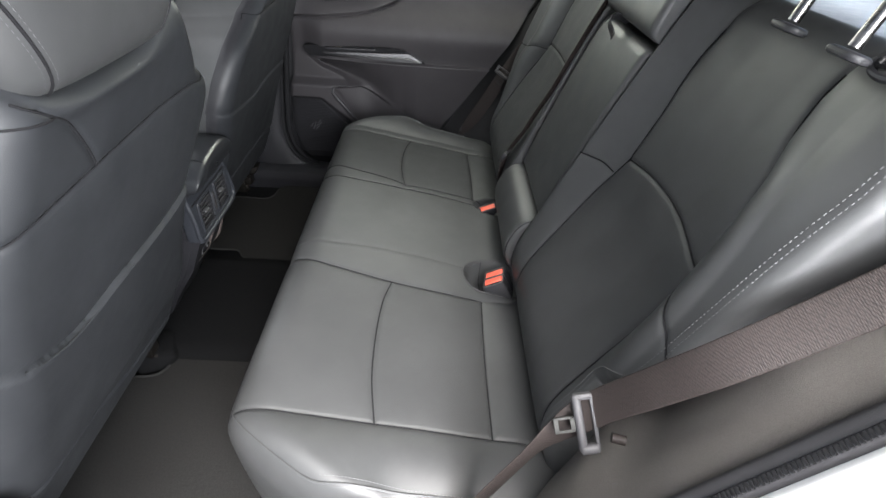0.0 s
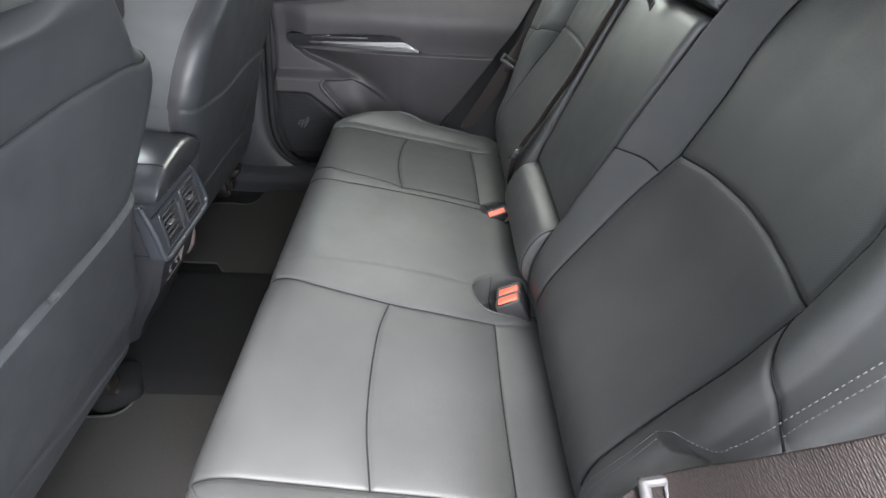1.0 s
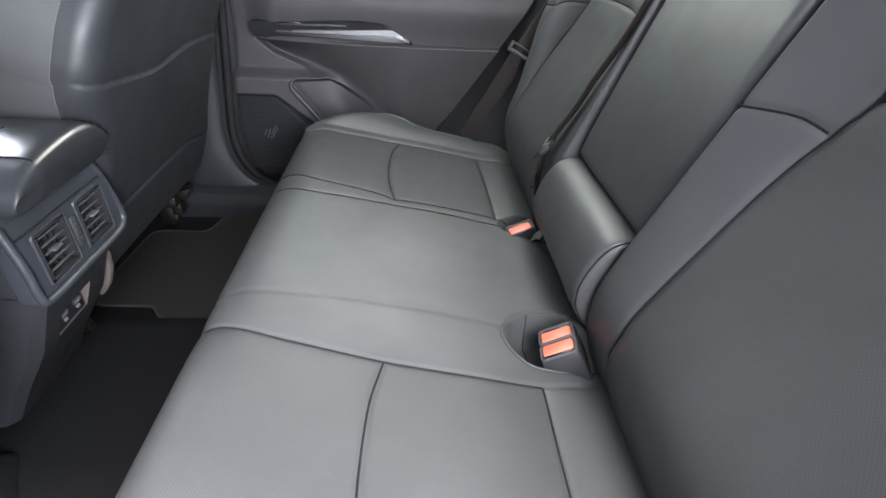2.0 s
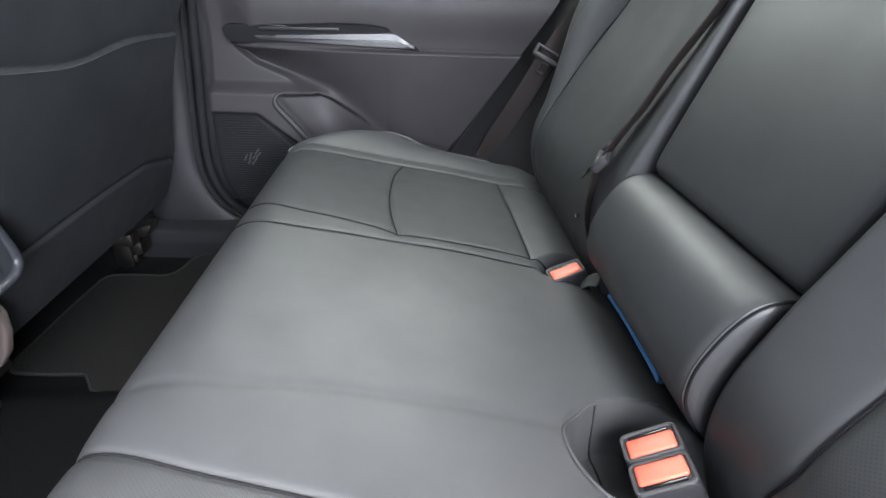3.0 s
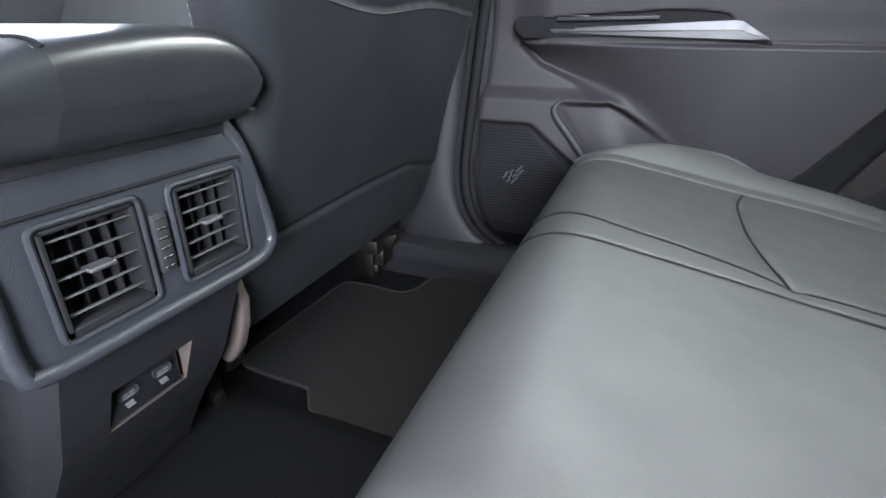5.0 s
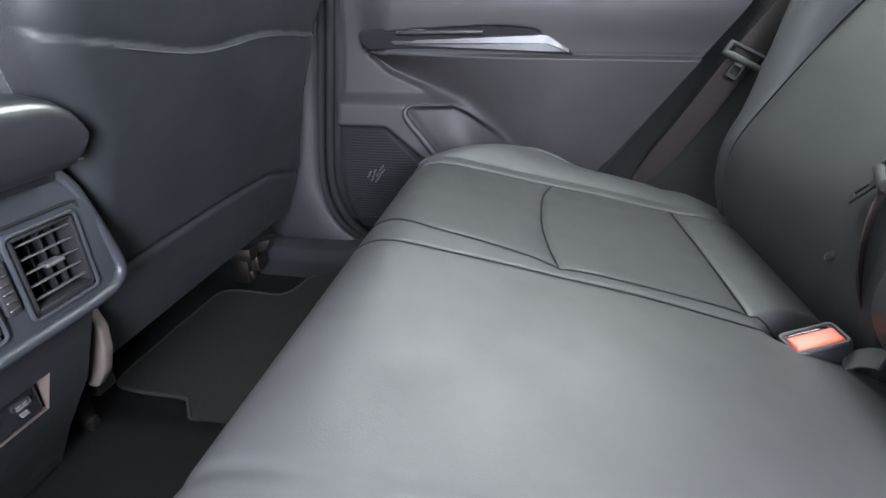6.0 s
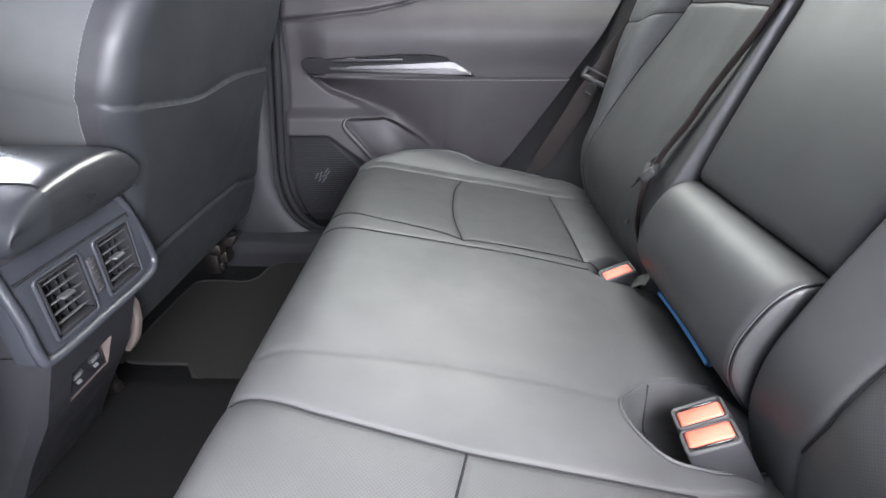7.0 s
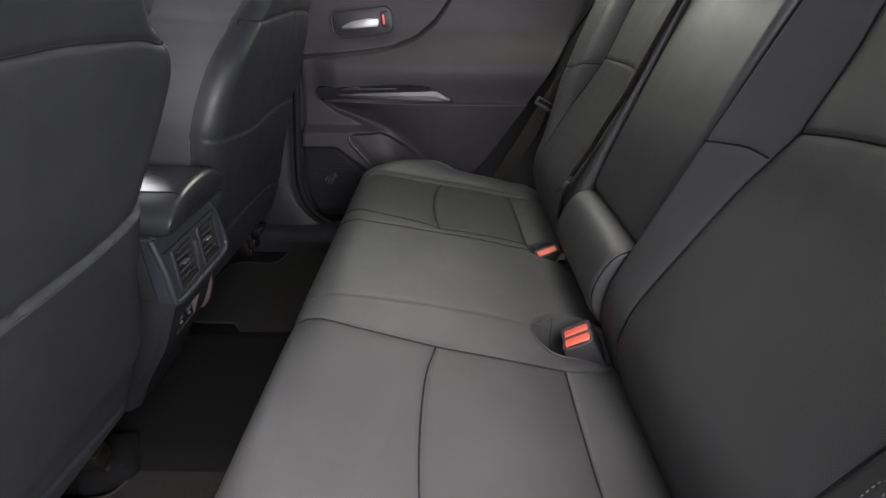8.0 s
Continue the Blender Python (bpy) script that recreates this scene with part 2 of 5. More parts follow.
def tube(pts, r, sides=10, close=False):
    p = np.asarray(pts, float)
    bm = bmesh.new()
    rings = []
    n = len(p)
    up = Vector((0, 0, 1))
    last = None
    for i in range(n):
        a, b = p[max(i - 1, 0)], p[min(i + 1, n - 1)]
        if close:
            a, b = p[(i - 1) % n], p[(i + 1) % n]
        d = Vector(b - a).normalized()
        ref = last if last is not None else (up if abs(d.z) < 0.9 else Vector((1, 0, 0)))
        s = d.cross(ref).normalized()
        u = s.cross(d).normalized()
        last = u
        rr = r[i] if hasattr(r, "__len__") else r
        rings.append([bm.verts.new(Vector(p[i]) + (s * math.cos(2 * math.pi * k / sides) + u * math.sin(2 * math.pi * k / sides)) * rr) for k in range(sides)])
    for i in range(n if close else n - 1):
        A, B = rings[i], rings[(i + 1) % n]
        for k in range(sides):
            bm.faces.new((A[k], A[(k + 1) % sides], B[(k + 1) % sides], B[k]))
    if not close:
        bm.faces.new(rings[0][::-1])
        bm.faces.new(rings[-1])
    return bm


def prism(outline, axis, a, b, bevel=0.0, seg=2):
    """A closed outline in the plane across an axis, pulled from a to b along it."""
    bm = bmesh.new()

    def at(u, v, w):
        return {"x": (w, u, v), "y": (u, w, v), "z": (u, v, w)}[axis]
    v0 = [bm.verts.new(at(u, v, a)) for u, v in outline]
    v1 = [bm.verts.new(at(u, v, b)) for u, v in outline]
    n = len(outline)
    bm.faces.new(v0)
    bm.faces.new(v1[::-1])
    for i in range(n):
        bm.faces.new((v0[i], v1[i], v1[(i + 1) % n], v0[(i + 1) % n]))
    bmesh.ops.recalc_face_normals(bm, faces=bm.faces)
    if bevel:
        bmesh.ops.bevel(bm, geom=bm.edges[:], offset=bevel, segments=seg, affect="EDGES", profile=0.5)
    return bm


def rounded(u0, u1, v0, v1, r, n=5):
    out = []
    for cu, cv, a0 in ((u1 - r, v1 - r, 0), (u0 + r, v1 - r, 90), (u0 + r, v0 + r, 180), (u1 - r, v0 + r, 270)):
        for k in range(n + 1):
            a = radians(a0 + 90 * k / n)
            out.append((cu + r * math.cos(a), cv + r * math.sin(a)))
    return out


def ribbon(pts, wide, width, thick=0.0013):
    """A strap along pts; wide gives the direction across it at each point."""
    p = np.asarray(pts, float)
    w = np.asarray(wide, float)
    if w.ndim == 1:
        w = np.tile(w, (len(p), 1))
    d = np.gradient(p, axis=0)
    d /= np.linalg.norm(d, axis=1)[:, None]
    w = w - (w * d).sum(1)[:, None] * d
    w /= np.linalg.norm(w, axis=1)[:, None]
    nrm = np.cross(d, w)
    s = np.concatenate([[0], np.cumsum(np.linalg.norm(np.diff(p, axis=0), axis=1))])
    cols = [(-.5, -.5), (-.5, .5), (-.46, .9), (-.2, .9), (.2, .9), (.46, .9), (.5, .5), (.5, -.5), (.46, -.9), (-.46, -.9)]
    V = np.stack([p + w * width * a + nrm * thick * b for a, b in cols], 1)
    UV = np.stack([np.stack([np.full(len(p), width * a), s], 1) for a, b in cols], 1)
    k = len(cols)
    F = []
    for i in range(len(p) - 1):
        for j in range(k):
            F.append((i * k + j, i * k + (j + 1) % k, (i + 1) * k + (j + 1) % k, (i + 1) * k + j))
    F.append(tuple(range(k)))
    F.append(tuple((len(p) - 1) * k + j for j in range(k))[::-1])
    return V.reshape(-1, 3), F, UV.reshape(-1, 2)


def strap(name, pts, wide, width, material, parent, label="", thick=0.0013):
    v, f, uv = ribbon(pts, wide, width, thick)
    return link_mesh(name, v, f, material, parent, label, uv)


def stitches(name, pts, nrm, length, gap, r, material, parent, label=""):
    """A row of thread stitches lying on a line, joined into one part."""
    p = spline(pts, step=length + gap)
    V, F = [], []
    nrm = np.asarray(nrm, float)
    for i in range(len(p) - 1):
        a = p[i]
        d = p[i + 1] - p[i]
        d = d / np.linalg.norm(d)
        nn = nrm if nrm.ndim == 1 else nrm[min(int(i / max(1, len(p) - 1) * len(nrm)), len(nrm) - 1)]
        s = np.cross(d, nn)
        s /= np.linalg.norm(s)
        u = np.cross(s, d)
        b0 = len(V)
        for t, k in ((0, .3), (.2, 1), (.8, 1), (1, .3)):
            c = a + d * length * t
            V += [c - s * r * k, c + u * r * 1.1 * k, c + s * r * k]
        for j in range(3):
            o = b0 + 3 * j
            F += [(o, o + 1, o + 4, o + 3), (o + 1, o + 2, o + 5, o + 4)]
    ob = link_mesh(name, V, F, material, parent, label)
    ob["kind"] = "stuff"
    return ob


def sstep(a, b, x):
    t = np.clip((x - a) / (b - a), 0, 1)
    return t * t * (3 - 2 * t)


def seam_dist(U, V, line):
    d = np.full(U.shape, 9.0)
    q = np.asarray(line, float)
    for a, b in zip(q[:-1], q[1:]):
        e = b - a
        t = np.clip(((U - a[0]) * e[0] + (V - a[1]) * e[1]) / (e @ e), 0, 1)
        d = np.minimum(d, np.hypot(U - a[0] - t * e[0], V - a[1] - t * e[1]))
    return d


def seams(U, V, lines, depth=0.005, width=0.0045, puff=0.010, reach=0.03):
    """Sunken seams with the padding that swells between them."""
    h = np.zeros(U.shape)
    near = np.full(U.shape, 9.0)
    for ln in lines:
        d = seam_dist(U, V, ln)
        near = np.minimum(near, d)
    h -= depth * np.exp(-(near / width) ** 2) + puff * np.exp(-near / reach)
    return h


def on(line, v, col=0):
    """The first coordinate of a line, for given values of its second."""
    q = np.asarray(line, float)
    o = np.argsort(q[:, 1])
    return np.interp(v, q[o, 1], q[o, 0])


YC = 1.0  # the car's middle


# ---------- rear seat cushion ----------
CUSHION = spline([(0.27, 0.235), (0.20, 0.262), (0.14, 0.270), (0.03, 0.291), (-0.063, 0.306), (-0.17, 0.325), (-0.235, 0.334), (-0.275, 0.322),
                  (-0.295, 0.292), (-0.297, 0.25), (-0.288, 0.15), (-0.27, 0.02)], step=0.003)
ARC = np.concatenate([[0], np.cumsum(np.linalg.norm(np.diff(CUSHION, axis=0), axis=1))])
A_TOP = 0.27 - ARC  # runs like x over the top, then on down the front
CNORM = np.stack([np.gradient(CUSHION[:, 1]), -np.gradient(CUSHION[:, 0])], 1)
CNORM /= -np.linalg.norm(CNORM, axis=1)[:, None]
CNORM *= np.sign(CNORM[10, 1])

N_OUT = 0.457
C_MID = [(0.903, -0.60), (0.900, -0.28), (0.908, -0.19), (0.914, -0.10), (0.908, 0.01), (0.898, 0.10)]
F_IN = [(1.212, -0.60), (1.206, -0.30), (1.197, -0.23), (1.198, -0.15), (1.199, -0.06), (1.194, 0.05), (1.189, 0.13), (1.186, 0.27)]
F_STRIP = [(1.272, -0.60), (1.267, -0.29), (1.249, -0.22), (1.243, -0.16), (1.234, -0.10), (1.225, -0.063), (1.221, 0.02), (1.218, 0.14), (1.214, 0.27)]
F_OUT = 1.513
C_SEAMS = [
    [(N_OUT, -0.6), (N_OUT, 0.27)],
    [(0.850, -0.6), (0.843, -0.30), (0.824, -0.20), (0.805, -0.065), (0.799, 0.012), (0.796, 0.08), (0.793, 0.14), (0.80, 0.20), (0.83, 0.25)],
    [(N_OUT, -0.063), (0.55, -0.078), (0.65, -0.082), (0.74, -0.078), (0.805, -0.065)],
    [(N_OUT, 0.14), (0.63, 0.137), (0.793, 0.14)],
    F_STRIP,
    [(F_OUT, -0.6), (F_OUT, 0.27)],
    [(1.225, -0.064), (1.285, -0.076), (1.35, -0.082), (1.45, -0.078), (F_OUT, -0.063)],
    [(1.218, 0.14), (1.36, 0.138), (F_OUT, 0.132)],
]


def cushion_surface(y, k):
    """Points for across-coordinates y and profile indices k (same shape)."""
    X, Z, A = CUSHION[k, 0], CUSHION[k, 1], A_TOP[k]
    h = seams(y, A, C_SEAMS[:4] + C_SEAMS[5:], 0.0018, 0.0034, 0.0034, 0.016) + seams(y, A, [F_STRIP], 0.0010, 0.003, 0.0006, 0.010)
    h -= 0.0014 * np.exp(-(seam_dist(y, A, F_IN) / 0.003) ** 2)
    h -= 0.0012 * np.exp(-(seam_dist(y, A, C_MID) / 0.006) ** 2)
    d = np.abs(y - YC)
    t = np.clip((d - 0.543) / 0.15, 0, 1)
    front = sstep(0.05, -0.26, A)
    h += 0.012 * np.sin(np.pi * np.clip(t * 1.25, 0, 1)) * sstep(0.24, 0.05, A)
    # the wells for the buckles
    pin = np.sqrt(((y - 0.880) / 0.062) ** 2 + ((A - 0.182) / 0.084) ** 2)
    h -= 0.060 * sstep(1.02, 0.66, pin)
    pin = np.sqrt(((y - 1.195) / 0.045) ** 2 + ((A - 0.215) / 0.075) ** 2)
    h -= 0.030 * sstep(1.05, 0.6, pin)
    drop = 0.018 * t ** 2 + 0.020 * (1 - np.sqrt(np.clip(1 - np.clip((d - 0.648) / 0.020, 0, 1) ** 2, 0, 1)))
    x = X + CNORM[k, 0] * h + front * (0.20 * t ** 1.25)
    z = Z + CNORM[k, 1] * h - drop * sstep(-0.45, -0.30, A)
    return np.stack([x, y, z], -1)


def cush_pt(y, a):
    f = float(np.interp(-a, -A_TOP, np.arange(len(A_TOP))))
    i = min(int(f), len(A_TOP) - 2)
    p = cushion_surface(np.array([float(y), float(y)]), np.array([i, i + 1]))
    return p[0] + (p[1] - p[0]) * (f - i)


def rear_cushion():
    root = thing("rear_seat_cushion", "black leather rear bench cushion with perforated seat panels", "seat cushion")
    ys = np.linspace(0.3321, 1.6679, 460)
    ks = np.arange(len(CUSHION))
    Y, K = np.meshgrid(ys, ks, indexing="ij")
    P = cushion_surface(Y, K)
    uv = np.stack([Y, A_TOP[K]], -1)
    yc = (Y[:-1, :-1] + Y[1:, 1:]) / 2
    ac = (A_TOP[K][:-1, :-1] + A_TOP[K][1:, 1:]) / 2
    ids = np.zeros(yc.shape, int)
    ns = on([(b, a) for a, b in C_SEAMS[2]], yc)
    fs = on([(b, a) for a, b in C_SEAMS[6]], yc)
    near = (yc > N_OUT) & (yc < on(C_SEAMS[1], ac))
    far = (yc > on(F_STRIP, ac)) & (yc < F_OUT)
    ids[near & (ac < ns)] = 1
    ids[near & (ac >= ns) & (ac < 0.14)] = 2
    ids[near & (ac >= 0.14)] = 3
    mid = (yc >= on(C_SEAMS[1], ac)) & (yc <= on(F_STRIP, ac))
    ids[mid] = 5
    ids[mid & (yc < on(C_MID, ac))] = 4
    ids[mid & (yc > on(F_IN, ac))] = 6
    ids[far & (ac < fs)] = 7
    ids[far & (ac >= fs) & (ac < 0.14)] = 8
    ids[far & (ac >= 0.14)] = 9
    ids[yc >= F_OUT] = 10
    L, Pf = M_LEATHER, M_PERF
    sheet(P, uv, ids, {0: ("bolster", L, "smooth leather outer bolster"), 1: ("front_panel", Pf, "perforated front panel"),
                       2: ("seat_panel", Pf, "perforated seat panel"), 3: ("rear_panel", L, ""), 4: ("centre_strip", L, ""),
                       5: ("centre_panel", L, "smooth flat centre panel"), 6: ("piping_strip", L, ""), 7: ("front_panel", Pf, "perforated front panel"),
                       8: ("seat_panel", Pf, "perforated seat panel"), 9: ("rear_panel", L, ""), 10: ("bolster", L, "smooth leather outer bolster")}, root)
    for e in (0, -1):
        ring = [tuple(p) for p in P[e]]
        bm = bmesh.new()
        bm.faces.new([bm.verts.new(p) for p in ring] + [bm.verts.new((0.3, ring[0][1], 0.02))])
        bmesh.ops.triangulate(bm, faces=bm.faces[:])
        part("side_cover", bm, M_LEATHER, root)
    up = np.array((0, 0, 0.0006))
    for line in [C_SEAMS[0], C_SEAMS[1][:7], C_SEAMS[2], C_SEAMS[3], F_STRIP, F_IN, C_SEAMS[5], C_SEAMS[6], C_SEAMS[7]]:
        ln = [(y, max(a, -0.40)) for y, a in line]
        pts = np.array([cush_pt(y, min(a, 0.20)) + up for y, a in spline(ln, step=0.01)])
        part("seam", tube(pts, 0.0013, 6), M_DTHREAD, root, "dark sewn seam")
    for side in (0, 1):
        edge = [(0.457, -0.300), (0.442, -0.294), (0.41, -0.287), (0.375, -0.282), (0.352, -0.276), (0.346, -0.258), (0.346, -0.20), (0.348, -0.084), (0.351, 0.04), (0.355, 0.13)]
        pts = np.array([cush_pt(y if side == 0 else 2 - y, a) + np.array((-0.0005, 0, 0.0008)) for y, a in spline(edge, step=0.008)])
        part("edge_piping", tube(pts, 0.0022, 6), M_LEATHER, root)
    # twin rows of stitching along the outer edges
    for side in (0, 1):
        for off in (0.3475, 0.3545):
            y = off if side == 0 else 2 - off
            pts = [cush_pt(y, a) + np.array((0, 0, 0.0008)) for a in np.linspace(-0.255, 0.14, 24)]
            stitches("stitching", pts, (0, -0.2 if side == 0 else 0.2, 1), 0.0042, 0.0018, 0.00055, M_THREAD, root, "pale double stitching")
    # stitched rim of the buckle well and a fold that runs down into it
    rim = [cush_pt(y, a) + np.array((0, 0, 0.0012)) for y, a in [(0.836, 0.235), (0.822, 0.200), (0.819, 0.160), (0.826, 0.128), (0.850, 0.107), (0.878, 0.100), (0.898, 0.102), (0.917, 0.121), (0.934, 0.146), (0.940, 0.18), (0.942, 0.22)]]
    # the piping's highlight is painted in with a paler grey
    part("well_piping", tube(spline(rim, step=0.006) + np.array((0, 0, 0.0004)), 0.0017, 8), M_CLIP, root, "leather piping round the buckle well, paler for its highlight")
    # the flap of the well: a sewn seam down from its corner and a soft crease
    for line, r_, mm in (([(0.933, 0.146), (0.918, 0.150), (0.902, 0.152), (0.884, 0.153)], 0.0011, M_DTHREAD), ([(0.898, 0.103), (0.890, 0.118), (0.878, 0.134)], 0.0016, M_LEATHER)):
        fold = [cush_pt(y, a) + np.array((0, 0, 0.001)) for y, a in line]
        part("well_seam", tube(spline(fold, step=0.004), r_, 6), mm, root, "seam in the leather flap of the well")
    return root


rear_cushion()


# ---------- rear backrests ----------
TILT_B = radians(15)
B_O = np.array((0.215, 0.0, 0.25))
B_S = np.array((math.sin(TILT_B), 0, math.cos(TILT_B)))
B_N = np.array((-math.cos(TILT_B), 0, math.sin(TILT_B)))


def back_pt(y, s, d):
    y, s, d = np.broadcast_arrays(np.asarray(y, float), np.asarray(s, float), np.asarray(d, float))
    top = np.clip((s - 0.665) / 0.045, 0, None)
    a = np.clip(top, 0, np.pi / 2)
    s2 = np.where(s > 0.665, 0.665 + 0.045 * np.sin(a), s)
    d2 = d - 0.045 * (1 - np.cos(a)) - 0.045 * np.clip(top - np.pi / 2, 0, None)
    P = B_O + s2[..., None] * B_S + d2[..., None] * B_N
    P[..., 1] = y
    return P


BULGE_S = np.linspace(-0.3, 1.2, 601)
BULGE_D = np.interp(BULGE_S, [-0.05, 0.0, 0.03, 0.07, 0.12, 0.2, 0.4, 0.6, 0.7], [-0.060, -0.020, 0.003, 0.024, 0.035, 0.028, 0.015, 0.0, -0.012])
BULGE_D = np.convolve(np.pad(BULGE_D, 20, "edge"), np.hanning(41) / np.hanning(41).sum(), "valid")


def back_bulge(s):
    return np.interp(s, BULGE_S, BULGE_D)


W_OUT = [(0.448, -0.05), (0.455, 0.08), (0.459, 0.16), (0.460, 0.26), (0.455, 0.35), (0.455, 0.427), (0.464, 0.50), (0.482, 0.556), (0.502, 0.594), (0.515, 0.640), (0.513, 0.668), (0.51, 0.9)]
W_IN = [(0.800, -0.05), (0.795, 0.07), (0.786, 0.11), (0.790, 0.19), (0.794, 0.28), (0.792, 0.34), (0.782, 0.39), (0.773, 0.42), (0.774, 0.51), (0.780, 0.56), (0.780, 0.61), (0.773, 0.652), (0.76, 0.9)]
W_CROSS = [(0.455, 0.427), (0.51, 0.435), (0.61, 0.441), (0.70, 0.434), (0.775, 0.420)]
W_STRIP = [(0.788, 0.383), (0.81, 0.386), (0.835, 0.380), (0.858, 0.373)]
W_BOL = [(0.448, 0.413), (0.421, 0.404), (0.394, 0.391), (0.361, 0.374), (0.335, 0.362)]
W_EDGE = [(0.418, -0.05), (0.420, 0.10), (0.416, 0.19), (0.414, 0.243), (0.394, 0.272), (0.363, 0.298), (0.350, 0.314), (0.343, 0.346), (0.340, 0.39), (0.336, 0.46), (0.330, 0.60), (0.336, 0.66), (0.35, 0.9)]
N_OUTL = [(1.56, -0.05), (1.555, 0.10), (1.53, 0.27), (1.505, 0.36), (1.488, 0.416), (1.487, 0.52), (1.48, 0.65), (1.47, 0.9)]
N_CROSS = [(1.16, 0.405), (1.25, 0.414), (1.36, 0.420), (1.488, 0.416)]
# the panels are dished between their bolsters
W_SINK = ([0.33, 0.40, 0.46, 0.56, 0.68, 0.785, 0.862], [0.0, 0.006, 0.026, 0.046, 0.052, 0.046, 0.0])
N_SINK = ([1.10, 1.16, 1.20, 1.30, 1.45, 1.52, 1.60, 1.65], [0.0, 0.002, 0.018, 0.042, 0.040, 0.024, 0.006, 0.0])
N_BOL = [(1.49, 0.40), (1.53, 0.388), (1.57, 0.372), (1.65, 0.36)]
N_EDGE = [(1.60, -0.05), (1.60, 0.08), (1.60, 0.16), (1.615, 0.24), (1.632, 0.32), (1.638, 0.42), (1.64, 0.6), (1.635, 0.66), (1.62, 0.9)]


def dished(y, s, far):
    """How deep the panel lies under the plain backrest."""
    ys, ds = N_SINK if far else W_SINK
    fine = np.linspace(ys[0] - 0.05, ys[-1] + 0.05, 240)
    soft = np.convolve(np.pad(np.interp(fine, ys, ds), 8, "edge"), np.hanning(17) / np.hanning(17).sum(), "valid")
    return np.interp(y, fine, soft) * sstep(0.10, 0.38, s)


def back_sheet(root, inner, outer, lines, region, spec, bolster, far):
    """One backrest from its inner edge to its outer edge, with a side that wraps to the rear."""
    ss = np.arange(-0.05, 0.84, 0.003)
    wall = np.array([0.13, 0.10, 0.07, 0.05, 0.034, 0.022, 0.013, 0.006, 0.002])
    q = np.linspace(0, 1, 170)
    cols, deps, uvx = [], [], []
    yo, yi = on(outer, ss), (inner(ss))
    sgn = 1 if far else -1
    for w in wall:
        r = 0.022
        y = yo + sgn * np.where(w < r, -(r - np.sqrt(max(r * r - (r - min(w, r)) ** 2, 0))), 0)
        cols.append(y)
        deps.append(np.full(ss.shape, -w))
        uvx.append(yo + sgn * w)
    for t in q:
        y = (yo - sgn * 0.022) * (1 - t) + yi * t
        cols.append(y)
        deps.append(np.zeros(ss.shape))
        uvx.append(y)
    for w in (0.002, 0.006, 0.013, 0.022, 0.06):
        r = 0.02
        cols.append(yi + sgn * -1 * (np.sqrt(max(r * r - (r - min(w, r)) ** 2, 0))) * 0.25)
        deps.append(np.full(ss.shape, -w))
        uvx.append(yi)
    Y, D, UX = np.array(cols), np.array(deps), np.array(uvx)
    S = np.tile(ss, (len(cols), 1))
    main, cross = lines
    groove = lambda u, v: seams(u, v, main, 0.0022, 0.0045, 0.0045, 0.020) + seams(u, v, cross, 0.0020, 0.0040, 0.0008, 0.008)
    h = back_bulge(S) + groove(Y, S) - dished(Y, S, far)
    b = np.clip((on(bolster, S) - Y) * -sgn / 0.075, 0, 1)
    h = h + 0.022 * np.sin(b * np.pi * 0.75) * sstep(0.15, 0.36, S) * sstep(0.72, 0.5, S)
    P = back_pt(Y, S, h + D)
    uv = np.stack([UX, S], -1)
    yc, sc = (Y[:-1, :-1] + Y[1:, 1:]) / 2, (S[:-1, :-1] + S[1:, 1:]) / 2
    sheet(P, uv, region(yc, sc), spec, root)
    return lambda y, s: back_pt(y, s, back_bulge(s) - float(dished(y, s, far)) + groove(np.array([[float(y)]]), np.array([[float(s)]]))[0, 0]
                                + 0.022 * math.sin(min(max((float(on(bolster, s)) - y) * -sgn / 0.075, 0), 1) * math.pi * 0.75) * float(sstep(0.15, 0.36, s)) * float(sstep(0.72, 0.5, s)))


